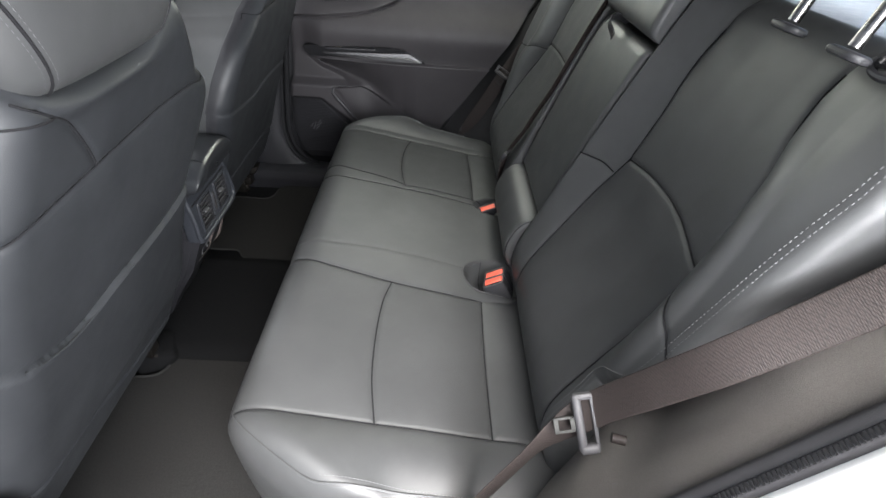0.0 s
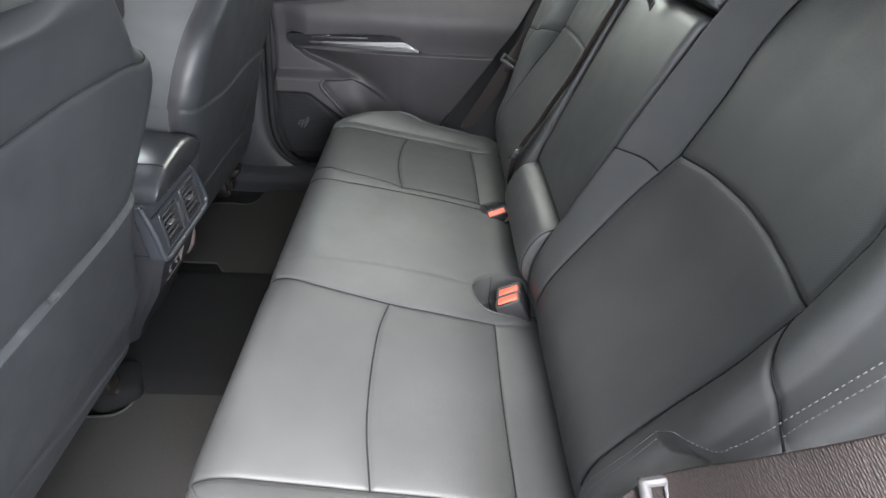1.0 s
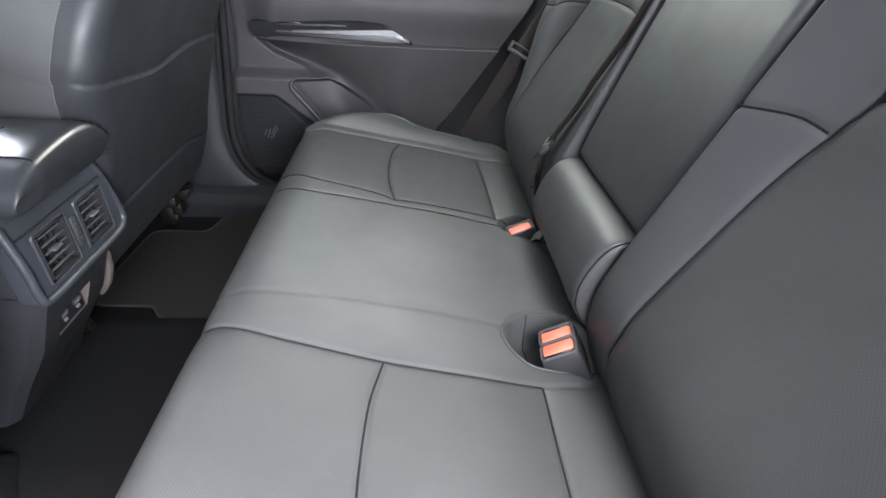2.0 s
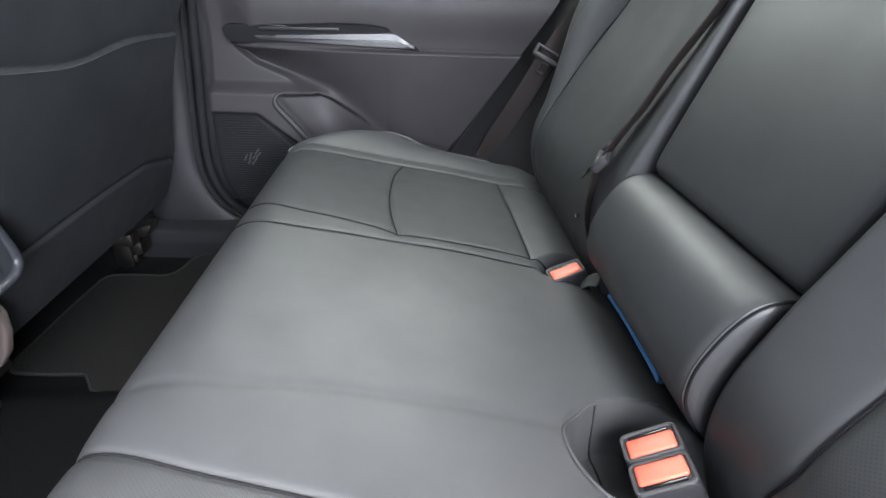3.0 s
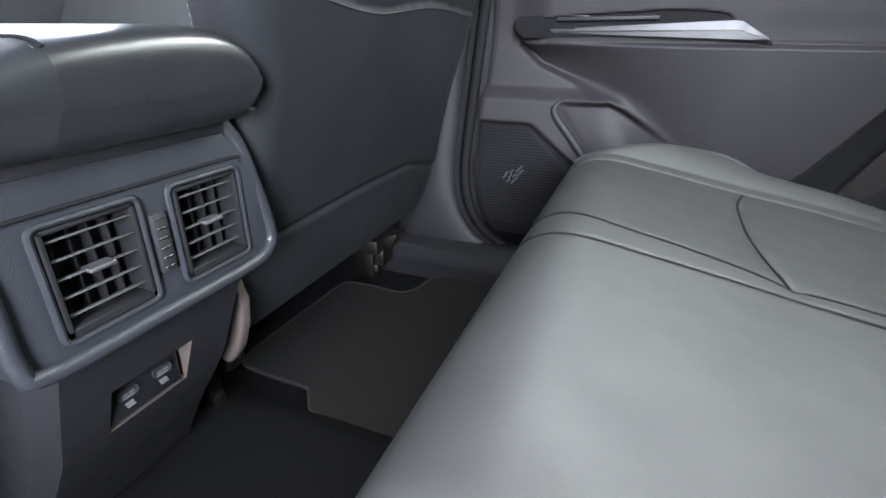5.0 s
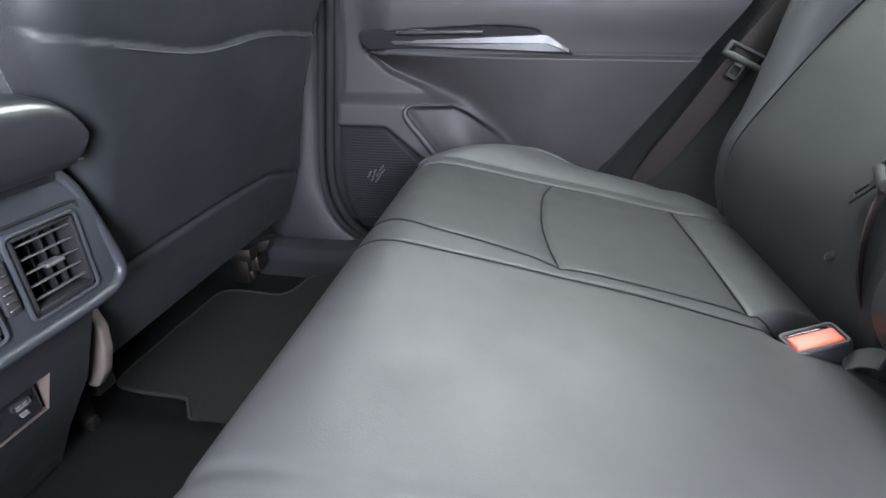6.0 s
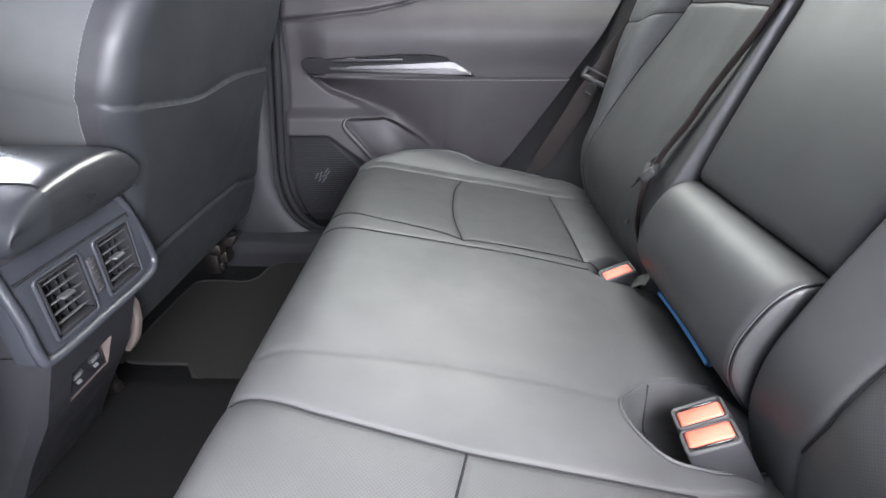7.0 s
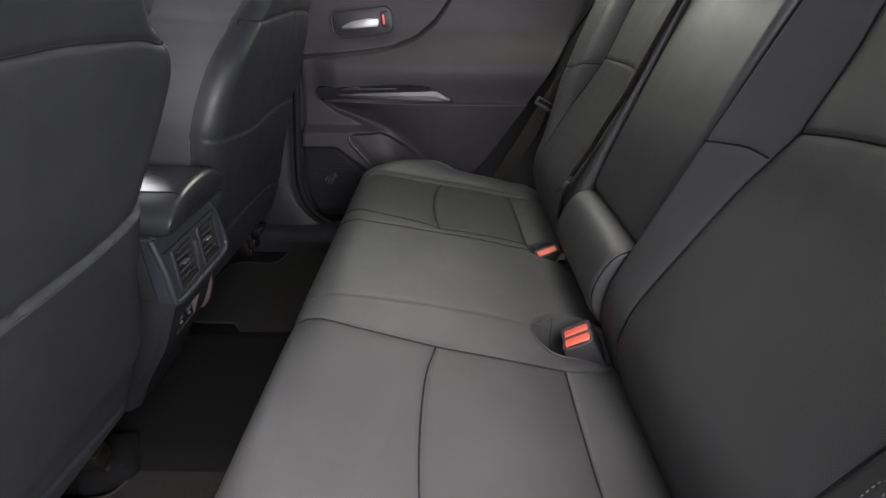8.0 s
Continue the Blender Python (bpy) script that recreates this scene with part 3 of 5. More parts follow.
def wide_backrest():
    root = thing("rear_backrest_wide", "wide black leather rear backrest with perforated panels and stitched bolster", "seat backrest", "rear backrests")

    def region(y, s):
        ids = np.full(y.shape, 4)
        ins = (y > on(W_OUT, s)) & (y < on(W_IN, s))
        cross = on([(b, a) for a, b in W_CROSS], y)
        ids[ins & (s < cross)] = 1
        ids[ins & (s >= cross)] = 2
        strip = y >= on(W_IN, s)
        sc = on([(b, a) for a, b in W_STRIP], y)
        ids[strip & (s < sc)] = 3
        ids[strip & (s >= sc)] = 5
        ids[(y <= on(W_OUT, s)) & (s < on([(b, a) for a, b in W_BOL], y))] = 6
        return ids
    at = back_sheet(root, lambda s: 0.862 - 0.05 * np.clip(s - 0.20, 0, 1), W_EDGE, ([W_OUT, W_IN], [W_CROSS, W_STRIP, W_BOL]), region,
                    {1: ("lower_panel", M_PERF, "perforated lower panel"), 2: ("upper_panel", M_PERF, "perforated upper panel"), 3: ("inner_strip_lower", M_LEATHER, ""),
                     5: ("inner_strip_upper", M_LEATHER, ""), 4: ("bolster_upper", M_LEATHER, "smooth stitched side bolster"), 6: ("bolster_lower", M_LEATHER, "")}, W_OUT, False)
    for line in (W_OUT[1:-1], W_IN[1:-1], W_CROSS, W_STRIP, W_BOL):
        pts = np.array([at(y, v) + B_N * 0.0006 for y, v in spline(line, step=0.01)])
        part("seam", tube(pts, 0.0013, 6), M_DTHREAD, root, "dark sewn seam")
    for off, s0, s1 in ((0.004, 0.02, 0.64), (-0.005, 0.02, 0.255), (-0.005, 0.372, 0.64)):
        pts = [at(float(on(W_EDGE, s)) + 0.019 + off, s) + B_N * 0.001 for s in np.arange(s0, s1, 0.014)]
        stitches("stitching", pts, B_N, 0.0036, 0.0020, 0.0007, M_THREAD, root, "pale double stitching on the bolster")
    return root


def narrow_backrest():
    root = thing("rear_backrest_narrow", "narrow black leather rear backrest beside the folding armrest", "seat backrest", "rear backrests")

    def region(y, s):
        ids = np.full(y.shape, 4)
        ins = y < on(N_OUTL, s)
        cross = on([(b, a) for a, b in N_CROSS], y)
        ids[ins & (s < cross)] = 1
        ids[ins & (s >= cross)] = 2
        ids[~ins & (s < on([(b, a) for a, b in N_BOL], y))] = 6
        ids[y < 1.176 - 0.04 * np.clip(s - 0.20, 0, 1)] = 7
        return ids
    at = back_sheet(root, lambda s: 1.156 - 0.04 * np.clip(s - 0.20, 0, 1), N_EDGE, ([N_OUTL], [N_CROSS, N_BOL]), region,
               {1: ("lower_panel", M_PERF, "perforated lower panel"), 2: ("upper_panel", M_PERF, "perforated upper panel"),
                4: ("bolster_upper", M_LEATHER, ""), 6: ("bolster_lower", M_LEATHER, ""), 7: ("inner_edge", M_LEATHER, "rolled leather inner edge")}, N_OUTL, True)
    for line in (N_OUTL[1:-1], N_CROSS, N_BOL):
        pts = np.array([at(y, v) + B_N * 0.0006 for y, v in spline(line, step=0.01)])
        part("seam", tube(pts, 0.0013, 6), M_DTHREAD, root, "dark sewn seam")
    return root


wide_backrest()
narrow_backrest()


def armrest():
    root = thing("folding_armrest", "black leather fold-down armrest shut into the rear backrest", "armrest")

    def slab(name, y0, y1, prof, r, label=""):
        """A padded slab: prof is (s, depth) along its face, rounded over at both sides."""
        pr = spline(prof, step=0.006)
        th = np.linspace(0, np.pi / 2, 7)
        ys = np.concatenate([y0 + r * (1 - np.sin(th[::-1])), np.linspace(y0 + r, y1 - r, 28)[1:-1], y1 - r * (1 - np.sin(th))])
        dd = np.concatenate([-r * (1 - np.cos(th[::-1])), np.zeros(26), -r * (1 - np.cos(th))])
        ys = np.concatenate([[y0 + 0.001], ys, [y1 - 0.001]])
        dd = np.concatenate([[-0.10], dd, [-0.10]])
        Y = np.tile(ys[:, None], (1, len(pr)))
        S = np.tile(pr[:, 0], (len(ys), 1))
        D = pr[:, 1][None, :] + dd[:, None]
        Y = Y - 0.05 * np.clip(S - 0.20, 0, 1)
        P = back_pt(Y, S, D)
        sheet(P, np.stack([Y, S], -1), np.zeros((len(ys) - 1, len(pr) - 1), int), {0: (name, M_LEATHER, label)}, root)
    slab("panel", 0.876, 1.142, [(0.1905, -0.06), (0.191, -0.004), (0.195, 0.008), (0.215, 0.014), (0.32, 0.012), (0.45, 0.006), (0.55, -0.001), (0.574, -0.008), (0.580, -0.025), (0.580, -0.08)], 0.012,
         "flat leather face of the armrest")
    slab("lower_pad", 0.873, 1.146, [(0.00, -0.05), (0.025, -0.018), (0.045, 0.014), (0.068, 0.038), (0.09, 0.049), (0.115, 0.053), (0.15, 0.049), (0.174, 0.038), (0.186, 0.020), (0.189, 0.0), (0.189, -0.05)], 0.014,
         "rounded leather pad below the armrest")
    prof = spline([(0.025, -0.018), (0.045, 0.014), (0.068, 0.038), (0.09, 0.049), (0.115, 0.053), (0.15, 0.049), (0.174, 0.038), (0.186, 0.020), (0.189, 0.0)], step=0.005)
    for off, r_, mm in ((0.8765, 0.0012, M_DTHREAD), (0.8790, 0.0012, M_LEATHER)):
        part("pad_piping", tube(np.array([back_pt(off, s_, d_ - (0.0040 if off < 0.877 else 0.0028)) for s_, d_ in prof]), r_, 6), mm, root, "sewn edge of the pad")
    # the padded head above the armrest and its pull strap
    slab("upper_pad", 0.872, 1.150, [(0.590, -0.08), (0.590, -0.02), (0.600, 0.006), (0.64, 0.010), (0.70, 0.005), (0.76, 0.0)], 0.012)
    p = [back_pt(1.03, 0.588, -0.02), back_pt(1.025, 0.590, 0.012), back_pt(1.012, 0.578, 0.022), back_pt(0.995, 0.566, 0.014), back_pt(0.985, 0.560, 0.012)]
    strap("pull_strap", spline(p, step=0.004), (0, 0.7, -0.7), 0.016, M_DARK, root, "black pull strap")
    # side wall of the armrest niche, seen as a dark edge
    bm = bmesh.new()
    vs = [bm.verts.new(Vector(back_pt(y, s, -0.06))) for y, s in ((0.865, -0.04), (1.17, -0.04), (1.17, 0.70), (0.865, 0.70))]
    bm.faces.new(vs)
    bmesh.ops.solidify(bm, geom=bm.faces[:], thickness=0.01)
    part("niche", bm, M_DARK, root)


armrest()


# ---------- car shell ----------
def slab_part(name, x0, x1, y0, y1, z0, z1, m, parent, bevel=0.01, label=""):
    return part(name, box(x0, x1, y0, y1, z0, z1, bevel), m, parent, label)


def shell():
    g = tagged(part("ground", box(-60, 60, -60, 60, -0.60, -0.42, 0), M_ROAD, None), "dark asphalt under the car", "ground", kind="structure")
    f = thing("floor", "black carpeted car floor with a low tunnel", "floor", kind="structure")
    xs, ys = np.linspace(-1.5, 0.4, 96), np.linspace(0.21, 1.79, 120)
    X, Y = np.meshgrid(xs, ys, indexing="ij")
    Z = 0.028 * sstep(0.24, 0.16, np.abs(Y - YC)) + 0.08 * sstep(-0.72, -0.86, X)
    Z += 0.10 * sstep(0.73, 0.79, np.abs(Y - YC))
    P = np.stack([X, Y, Z], -1)
    sheet(P, np.stack([X, Y], -1), np.zeros((95, 119), int), {0: ("carpet", M_CARPET, "")}, f)
    slab_part("underbody", -1.5, 0.4, 0.21, 1.79, -0.12, -0.03, M_DARK, f)
    r = thing("ceiling", "grey fabric car headliner", "ceiling", kind="structure")
    part("headliner", box(-1.0, 1.10, 0.22, 1.78, 1.27, 1.32, 0.008), M_LINER, r)
    # far side: door above the belt line, window and roof rail
    w = thing("wall_far", "dark grey far side of the car body", "car body", kind="structure")
    slab_part("roof_rail", -1.6, 1.2, 1.66, 1.80, 1.20, 1.30, M_LINER, w)
    slab_part("lower_body", -1.6, 1.6, 1.86, 1.94, -0.25, 0.86, M_WHITE, w, 0.02)
    slab_part("centre_pillar_upper", -0.60, -0.50, 1.72, 1.82, 0.8, 1.25, M_TRIM, w)
    slab_part("rear_pillar_upper", 0.50, 1.30, 1.70, 1.84, 0.80, 1.25, M_TRIM, w)
    slab_part("front_door_inner", -1.6, -0.62, 1.76, 1.86, -0.05, 0.86, M_DARK, w)
    slab_part("front_door_armrest", -1.45, -0.75, 1.715, 1.765, 0.380, 0.470, M_DARK, w, 0.016, "dark padded door armrest")
    part("front_door_strip", box(-1.42, -0.80, 1.708, 1.722, 0.470, 0.477, 0.002), M_SATIN, w, "satin trim line along the armrest")
    part("front_door_line", tube(spline([(-1.50, 1.757, 0.640), (-1.20, 1.757, 0.654), (-0.90, 1.757, 0.656)], step=0.03), 0.0028, 8), M_SATIN, w, "thin silver trim line")
    part("front_door_handle", moved(join(prism(rounded(-0.055, 0.055, -0.022, 0.022, 0.014, 5), "y", -0.002, 0.006, 0.002)), pose(-1.185, 1.756, 0.600, 0, -6, 0)), M_GLOSS, w, "black handle recess")
    part("front_door_lever", moved(box(-0.030, 0.040, -0.012, 0.0, -0.008, 0.008, 0.004, 3), pose(-1.175, 1.753, 0.600, 0, -6, 0)), M_SATIN, w, "silver door release lever")
    win = thing("window_1", "clear far side window glass", "window", kind="structure")
    pane = slab_part("pane", -1.55, 0.5, 1.80, 1.804, 0.84, 1.24, M_GLASS, win, 0)
    pane.visible_shadow = False
    # rear
    b = thing("wall_rear", "dark trim round the tailgate and load space", "car body", kind="structure")
    slab_part("load_floor", 0.45, 1.5, 0.25, 1.75, 0.18, 0.26, M_CARPET, b)
    slab_part("tailgate_trim", 1.40, 1.50, 0.25, 1.75, 0.20, 0.80, M_TRIM, b)
    slab_part("near_rear_pillar", 0.62, 1.40, 0.16, 0.30, 0.55, 1.28, M_TRIM, b)
    slab_part("near_load_side", 0.50, 1.45, 0.14, 0.26, 0.10, 0.80, M_TRIM, b)
    slab_part("far_load_side", 0.50, 1.45, 1.74, 1.86, 0.10, 0.85, M_TRIM, b)
    hg = thing("window_2", "tinted tailgate glass", "window", kind="structure")
    bm = box(-0.002, 0.002, 0.28, 1.72, -0.30, 0.30, 0)
    pane = part("pane", moved(bm, pose(1.25, 0, 1.0, 0, -40, 0)), M_GLASS, hg)
    pane.visible_shadow = False
    # front
    c = thing("wall_front", "black dashboard and bulkhead", "dashboard", kind="structure")
    slab_part("dashboard", -1.62, -1.30, 0.22, 1.78, 0.25, 0.72, M_DARK, c, 0.06)
    slab_part("bulkhead", -1.70, -1.55, 0.20, 1.80, -0.10, 0.70, M_DARK, c)
    # near side: roof rail, centre pillar and front door inner panel
    n = thing("wall_near", "body side round the open rear door", "car body", kind="structure")
    slab_part("roof_rail", -1.6, 1.2, 0.16, 0.30, 1.24, 1.32, M_LINER, n)
    slab_part("centre_pillar", -0.72, -0.62, 0.14, 0.24, -0.05, 1.28, M_TRIM, n, 0.02)
    slab_part("front_door_inner", -1.6, -0.72, 0.12, 0.22, -0.05, 0.86, M_SOFT, n)
    slab_part("sill", -1.6, 0.30, 0.10, 0.215, -0.20, 0.05, M_DARK, n, 0.015)


shell()


# ---------- floor mats ----------
def floor_mat(name, pts, label, z):
    root = thing(name, label, "floor mat", "rear floor mats")
    p = spline(pts + [pts[0]], step=0.012)[:-1]
    part("carpet_face", prism([tuple(v) for v in p], "z", z - 0.006, z), M_MAT, root)
    part("edge_binding", tube(np.column_stack([p, np.full(len(p), z - 0.001)]), 0.0034, 8, True), M_BIND, root, "stitched grey binding")


NEAR_MAT = [(-0.30, 0.30), (-0.27, 0.50), (-0.28, 0.80), (-0.31, 0.817), (-0.44, 0.818), (-0.565, 0.816), (-0.592, 0.810), (-0.604, 0.785), (-0.612, 0.760), (-0.635, 0.742), (-0.70, 0.738), (-0.82, 0.738), (-0.84, 0.70), (-0.84, 0.45), (-0.82, 0.34), (-0.66, 0.30), (-0.45, 0.28)]
floor_mat("floor_mat", NEAR_MAT, "charcoal carpet floor mat with a stepped corner, beside the open door", 0.012)
floor_mat("floor_mat", [(x, 2 - y) for x, y in [(-0.30, 0.32), (-0.27, 0.50), (-0.28, 0.80), (-0.31, 0.812), (-0.44, 0.808), (-0.55, 0.80), (-0.575, 0.78), (-0.584, 0.770), (-0.60, 0.757), (-0.68, 0.755), (-0.73, 0.74), (-0.735, 0.65), (-0.73, 0.50), (-0.72, 0.45), (-0.66, 0.442), (-0.60, 0.445), (-0.575, 0.42), (-0.565, 0.37), (-0.545, 0.35), (-0.50, 0.33), (-0.40, 0.31)]],
          "charcoal carpet floor mat by the far footwell", 0.012)


# ---------- front seats ----------
SLOPE = 0.37


def front_seat(x0, yc, half, label, pocket, base, shape, shape_out, bottom):
    """Seen from behind: backrest shell with a map pocket, side bolsters, cushion and rails."""
    root = thing("front_seat", label, "car seat", "front seats")
    driver = yc < YC
    zs = np.arange(bottom, 0.890, 0.003)
    th = np.linspace(0, np.pi / 2, 12)
    r = 0.075 if driver else 0.036
    q = np.concatenate([-half + r * (1 - np.sin(th[::-1])), np.linspace(-half + r, half - r, 84)[1:-1], half - r * (1 - np.sin(th))])
    dq = np.concatenate([-r * (1 - np.cos(th[::-1])), np.zeros(82), -r * (1 - np.cos(th))])
    q = np.concatenate([[-half, -half], q, [half, half]])
    side = -0.10 if driver else -0.052
    dq = np.concatenate([[-0.118, side], dq, [-0.10, -0.118]])
    Q, Z = np.meshgrid(q, zs, indexing="ij")
    DQ = np.tile(dq[:, None], (1, len(zs)))
    thick = 0.128 + 0.35 * np.clip(0.65 - zs, 0, 0.4) if driver else 0.150 + 0.40 * np.clip(0.69 - zs, 0, 0.4)
    DQ[0], DQ[-1] = -thick, -thick
    def taper(q_, z_):
        """Narrower towards the shoulders; the side by the console has its own outline."""
        plain = 1.0 - 0.30 * sstep(0.56, 0.90, z_) ** 1.5 - 0.03 * sstep(0.4, 0.1, z_)
        own, far_own = [sum(np.interp(z_ + d, [p[0] for p in row], [p[1] for p in row]) for d in (-0.010, -0.005, 0.0, 0.005, 0.010)) / 5 for row in (shape, shape_out)]
        inboard = (q_ > 0) if driver else (q_ < 0)
        return plain + np.where(inboard, own, far_own)
    Y = yc + Q * taper(Q, Z)
    if not driver:
        Y[0] = yc + Q[0] * 1.02
    pk = spline([(yc + a, b) for a, b in pocket], step=0.008)
    seam = [(yc - 0.30, 0.722), (yc - 0.16, 0.732), (yc - 0.06, 0.738), (yc + 0.07, 0.745), (yc + 0.18, 0.741), (yc + 0.222, 0.733), (yc + 0.30, 0.728)]
    base = [(yc + a, b) for a, b in base]
    out = 1 if driver else -1
    arcs = [[(yc - out * 0.070, 0.738), (yc - out * 0.087, 0.77), (yc - out * 0.111, 0.806), (yc - out * 0.142, 0.843), (yc - out * 0.17, 0.88)]]
    h = seams(Y, Z, [seam] + arcs, 0.0022, 0.0036, 0.004, 0.018)
    pz = on([(b, a) for a, b in pk], Y)
    # the pocket stands proud below its elastic top edge
    h += (0.005 if driver else 0.0019) * sstep(0.004, -0.004, Z - pz) * sstep(0.255, 0.30, Z) - (0.006 if driver else 0.003) * np.exp(-np.clip(Z - pz, 0, 1) / 0.008) * (Z > pz)
    bz = on([(b, a) for a, b in base], Y)
    h -= 0.006 * np.exp(-((Z - bz) / 0.005) ** 2)
    h += 0.012 * np.sin(np.pi * np.clip((Z - 0.1) / 0.75, 0, 1))
    D = h + DQ
    nx, nz = 1 / math.hypot(1, SLOPE), -SLOPE / math.hypot(1, SLOPE)
    topr = np.clip((Z - 0.815) / 0.075, 0, 1)
    X = x0 - SLOPE * (0.72 - Z) + D * nx - 0.06 * (1 - np.sqrt(np.clip(1 - topr ** 2, 0, 1)))
    saddle = (0.046 if driver else 0.030) * np.exp(-((Y - yc + 0.040 * (yc < YC)) / 0.13) ** 4) * sstep(0.80, 0.885, Z)
    P = np.stack([X, Y, Z + D * nz * 0.4 - saddle], -1)
    yc_, zc_ = (Y[:-1, :-1] + Y[1:, 1:]) / 2, (Z[:-1, :-1] + Z[1:, 1:]) / 2
    ids = np.zeros(yc_.shape, int)
    pzc = on([(b, a) for a, b in pk], yc_)
    ids[zc_ > on([(b, a) for a, b in seam], yc_)] = 1
    ids[zc_ < pzc] = 2
    ids[zc_ < on([(b, a) for a, b in base], yc_)] = 3
    ids[:1], ids[-1:] = 6, 7
    ids[1:4], ids[-4:-1] = 8, 9
    ids[(ids == 1) & ((yc_ - on(arcs[0], zc_)) * -out > 0)] = 4
    sheet(P, np.stack([Y, Z], -1), ids, {0: ("back_panel", M_SIDE, "smooth dark vinyl back panel"), 1: ("shoulder_panel", M_SIDE, ""), 2: ("map_pocket", M_SIDE, "flat map pocket with piped edge"),
                                         3: ("lower_skirt", M_SIDE, "plain lower skirt"), 4: ("shoulder_bolster", M_SIDE, ""), 6: ("side_cover", M_LEATHER, "smooth leather seat side"), 7: ("side_cover", M_LEATHER, "smooth leather seat side"),
                                         8: ("edge_strip", M_DARK, "dark strip beside the back panel"), 9: ("edge_strip", M_DARK, "dark strip beside the back panel")}, root)

    def at(y, z, d=0.0):
        """The shell's surface, lifted by d to the rear."""
        tp = float(taper(y - yc, z))
        u = float(np.interp((y - yc) / tp, q[2:-2], np.arange(2, len(q) - 2)))
        v = float(np.interp(z, zs, np.arange(len(zs))))
        i, j = min(int(u), len(q) - 2), min(int(v), len(zs) - 2)
        a, b = u - i, v - j
        p = (P[i, j] * (1 - a) + P[i + 1, j] * a) * (1 - b) + (P[i, j + 1] * (1 - a) + P[i + 1, j + 1] * a) * b
        return p + np.array((d, 0, 0))
    for line in [seam] + arcs + [[(yc - out * 0.135, 0.833), (yc - out * 0.18, 0.833), (yc - out * 0.225, 0.834)]]:
        ln = [(min(max(y, yc - half * 0.97), yc + half * 0.97), min(z, 0.86)) for y, z in line]
        part("seam", tube(np.array([at(y, z, 0.0004) for y, z in spline(ln, step=0.008)]), 0.0013, 6), M_DTHREAD, root, "dark sewn seam")
    edge = []
    for k in np.linspace(-0.94, 0.94, 90):
        y = yc + k * half * float(taper(k, 0.53))
        z = float(on([(b, a) for a, b in pk], y))
        edge.append((y, z))
    lift = lambda p, k: p + np.array((SLOPE * k, 0, k))
    pipe = np.array([lift(at(y, z - 0.016, -0.0008), 0.0125) for y, z in edge])
    for k in range(3):
        pipe = np.stack([np.convolve(np.pad(c, 4, "reflect", reflect_type="odd"), np.ones(9) / 9, "valid") for c in pipe.T], 1)
    part("pocket_piping", tube(pipe, 0.0016 if driver else 0.0014, 8), M_SIDE, root, "rolled leather pocket edge")
    for e in (1, -2):
        row = P[e, ::3]
        off = np.array((0, -0.0012 if e == 1 else 0.0012, 0))
        stitches("stitching", [tuple(p + off) for p in row[20:240]], (0, -1 if e == 1 else 1, 0.1), 0.0040, 0.0024, 0.0005, M_THREAD, root, "fine side stitching")
    # the padded body in front of the shell
    zs2 = np.linspace(0.12, 0.80, 30)
    n = 40
    V, F = [], []
    for z in zs2:
        xr = x0 - SLOPE * (0.72 - z) - 0.055 - 0.35 * min(max(0.65 - z, 0), 0.4) * 0.6
        for k in range(n):
            a = 2 * math.pi * k / n
            ca, sa = math.cos(a), math.sin(a)
            V.append((xr - 0.05 + 0.05 * math.copysign(abs(ca) ** 0.45, ca) - 0.03 * (abs(sa) > 0.75) * (ca < 0), yc + ((half - 0.028) * min(float(taper(sa, z)), 1.0) - 0.004) * math.copysign(abs(sa) ** 0.5, sa), z))
    for i in range(len(zs2) - 1):
        for k in range(n):
            F.append((i * n + k, i * n + (k + 1) % n, (i + 1) * n + (k + 1) % n, (i + 1) * n + k))
    F += [tuple(range(n))[::-1], tuple((len(zs2) - 1) * n + k for k in range(n))]
    link_mesh("backrest_pad", V, F, M_LEATHER, root, "black leather backrest padding")
    part("seat_base", box(x0 - 0.78, x0 - 0.24, yc - 0.255, yc + 0.255, 0.16, 0.34, 0.05, 4), M_LEATHER, root, "black leather seat cushion")
    for k in (-1, 1):
        part("seat_rail", box(x0 - 0.75, x0 - 0.245, yc + k * 0.20 - 0.016, yc + k * 0.20 + 0.016, 0.082, 0.112, 0.004), M_DIM, root, "steel seat rail")
        part("rail_bracket", join(box(x0 - 0.310, x0 - 0.27, yc + k * 0.22 - 0.012, yc + k * 0.22 + 0.012, 0.014, 0.084, 0.005), box(x0 - 0.285, x0 - 0.262, yc + k * 0.22 - 0.008, yc + k * 0.22 + 0.008, 0.022, 0.045, 0.004)), M_DIM, root)
    if driver:
        part("rail_end_cover", moved(box(-0.050, 0.050, -0.055, 0.055, -0.03, 0.036, 0.028, 5), pose(-0.655, 0.812, 0.012, 0, 8, 25)), M_CARPET, root, "carpeted cover over the rail end")
    if yc > YC:
        part("seat_anchor", join(prism([(-0.690, 0.082), (-0.640, 0.086), (-0.624, 0.118), (-0.650, 0.112)], "y", 1.600, 1.640, 0.003), box(-0.700, -0.656, 1.595, 1.638, 0.040, 0.078, 0.006)), M_DIM, root, "brownish steel seat anchor")
    # headrest on two posts
    hx, hz = x0 + 0.058, 0.834
    hy = yc - 0.026 * (yc < YC)
    zz = np.linspace(0, 1, 26)
    n = 48

    def ring(t):
        e = (1 - abs(2 * t - 1) ** 6) ** 0.5
        return (0.124 + 0.14 * t - 0.11 * t ** 2) * (0.90 + 0.10 * e), 0.055 * (0.35 + 0.65 * e), hx - 0.055 + 0.045 * (t - 0.1) * (1 - 0.4 * t)
    V, F = [], []
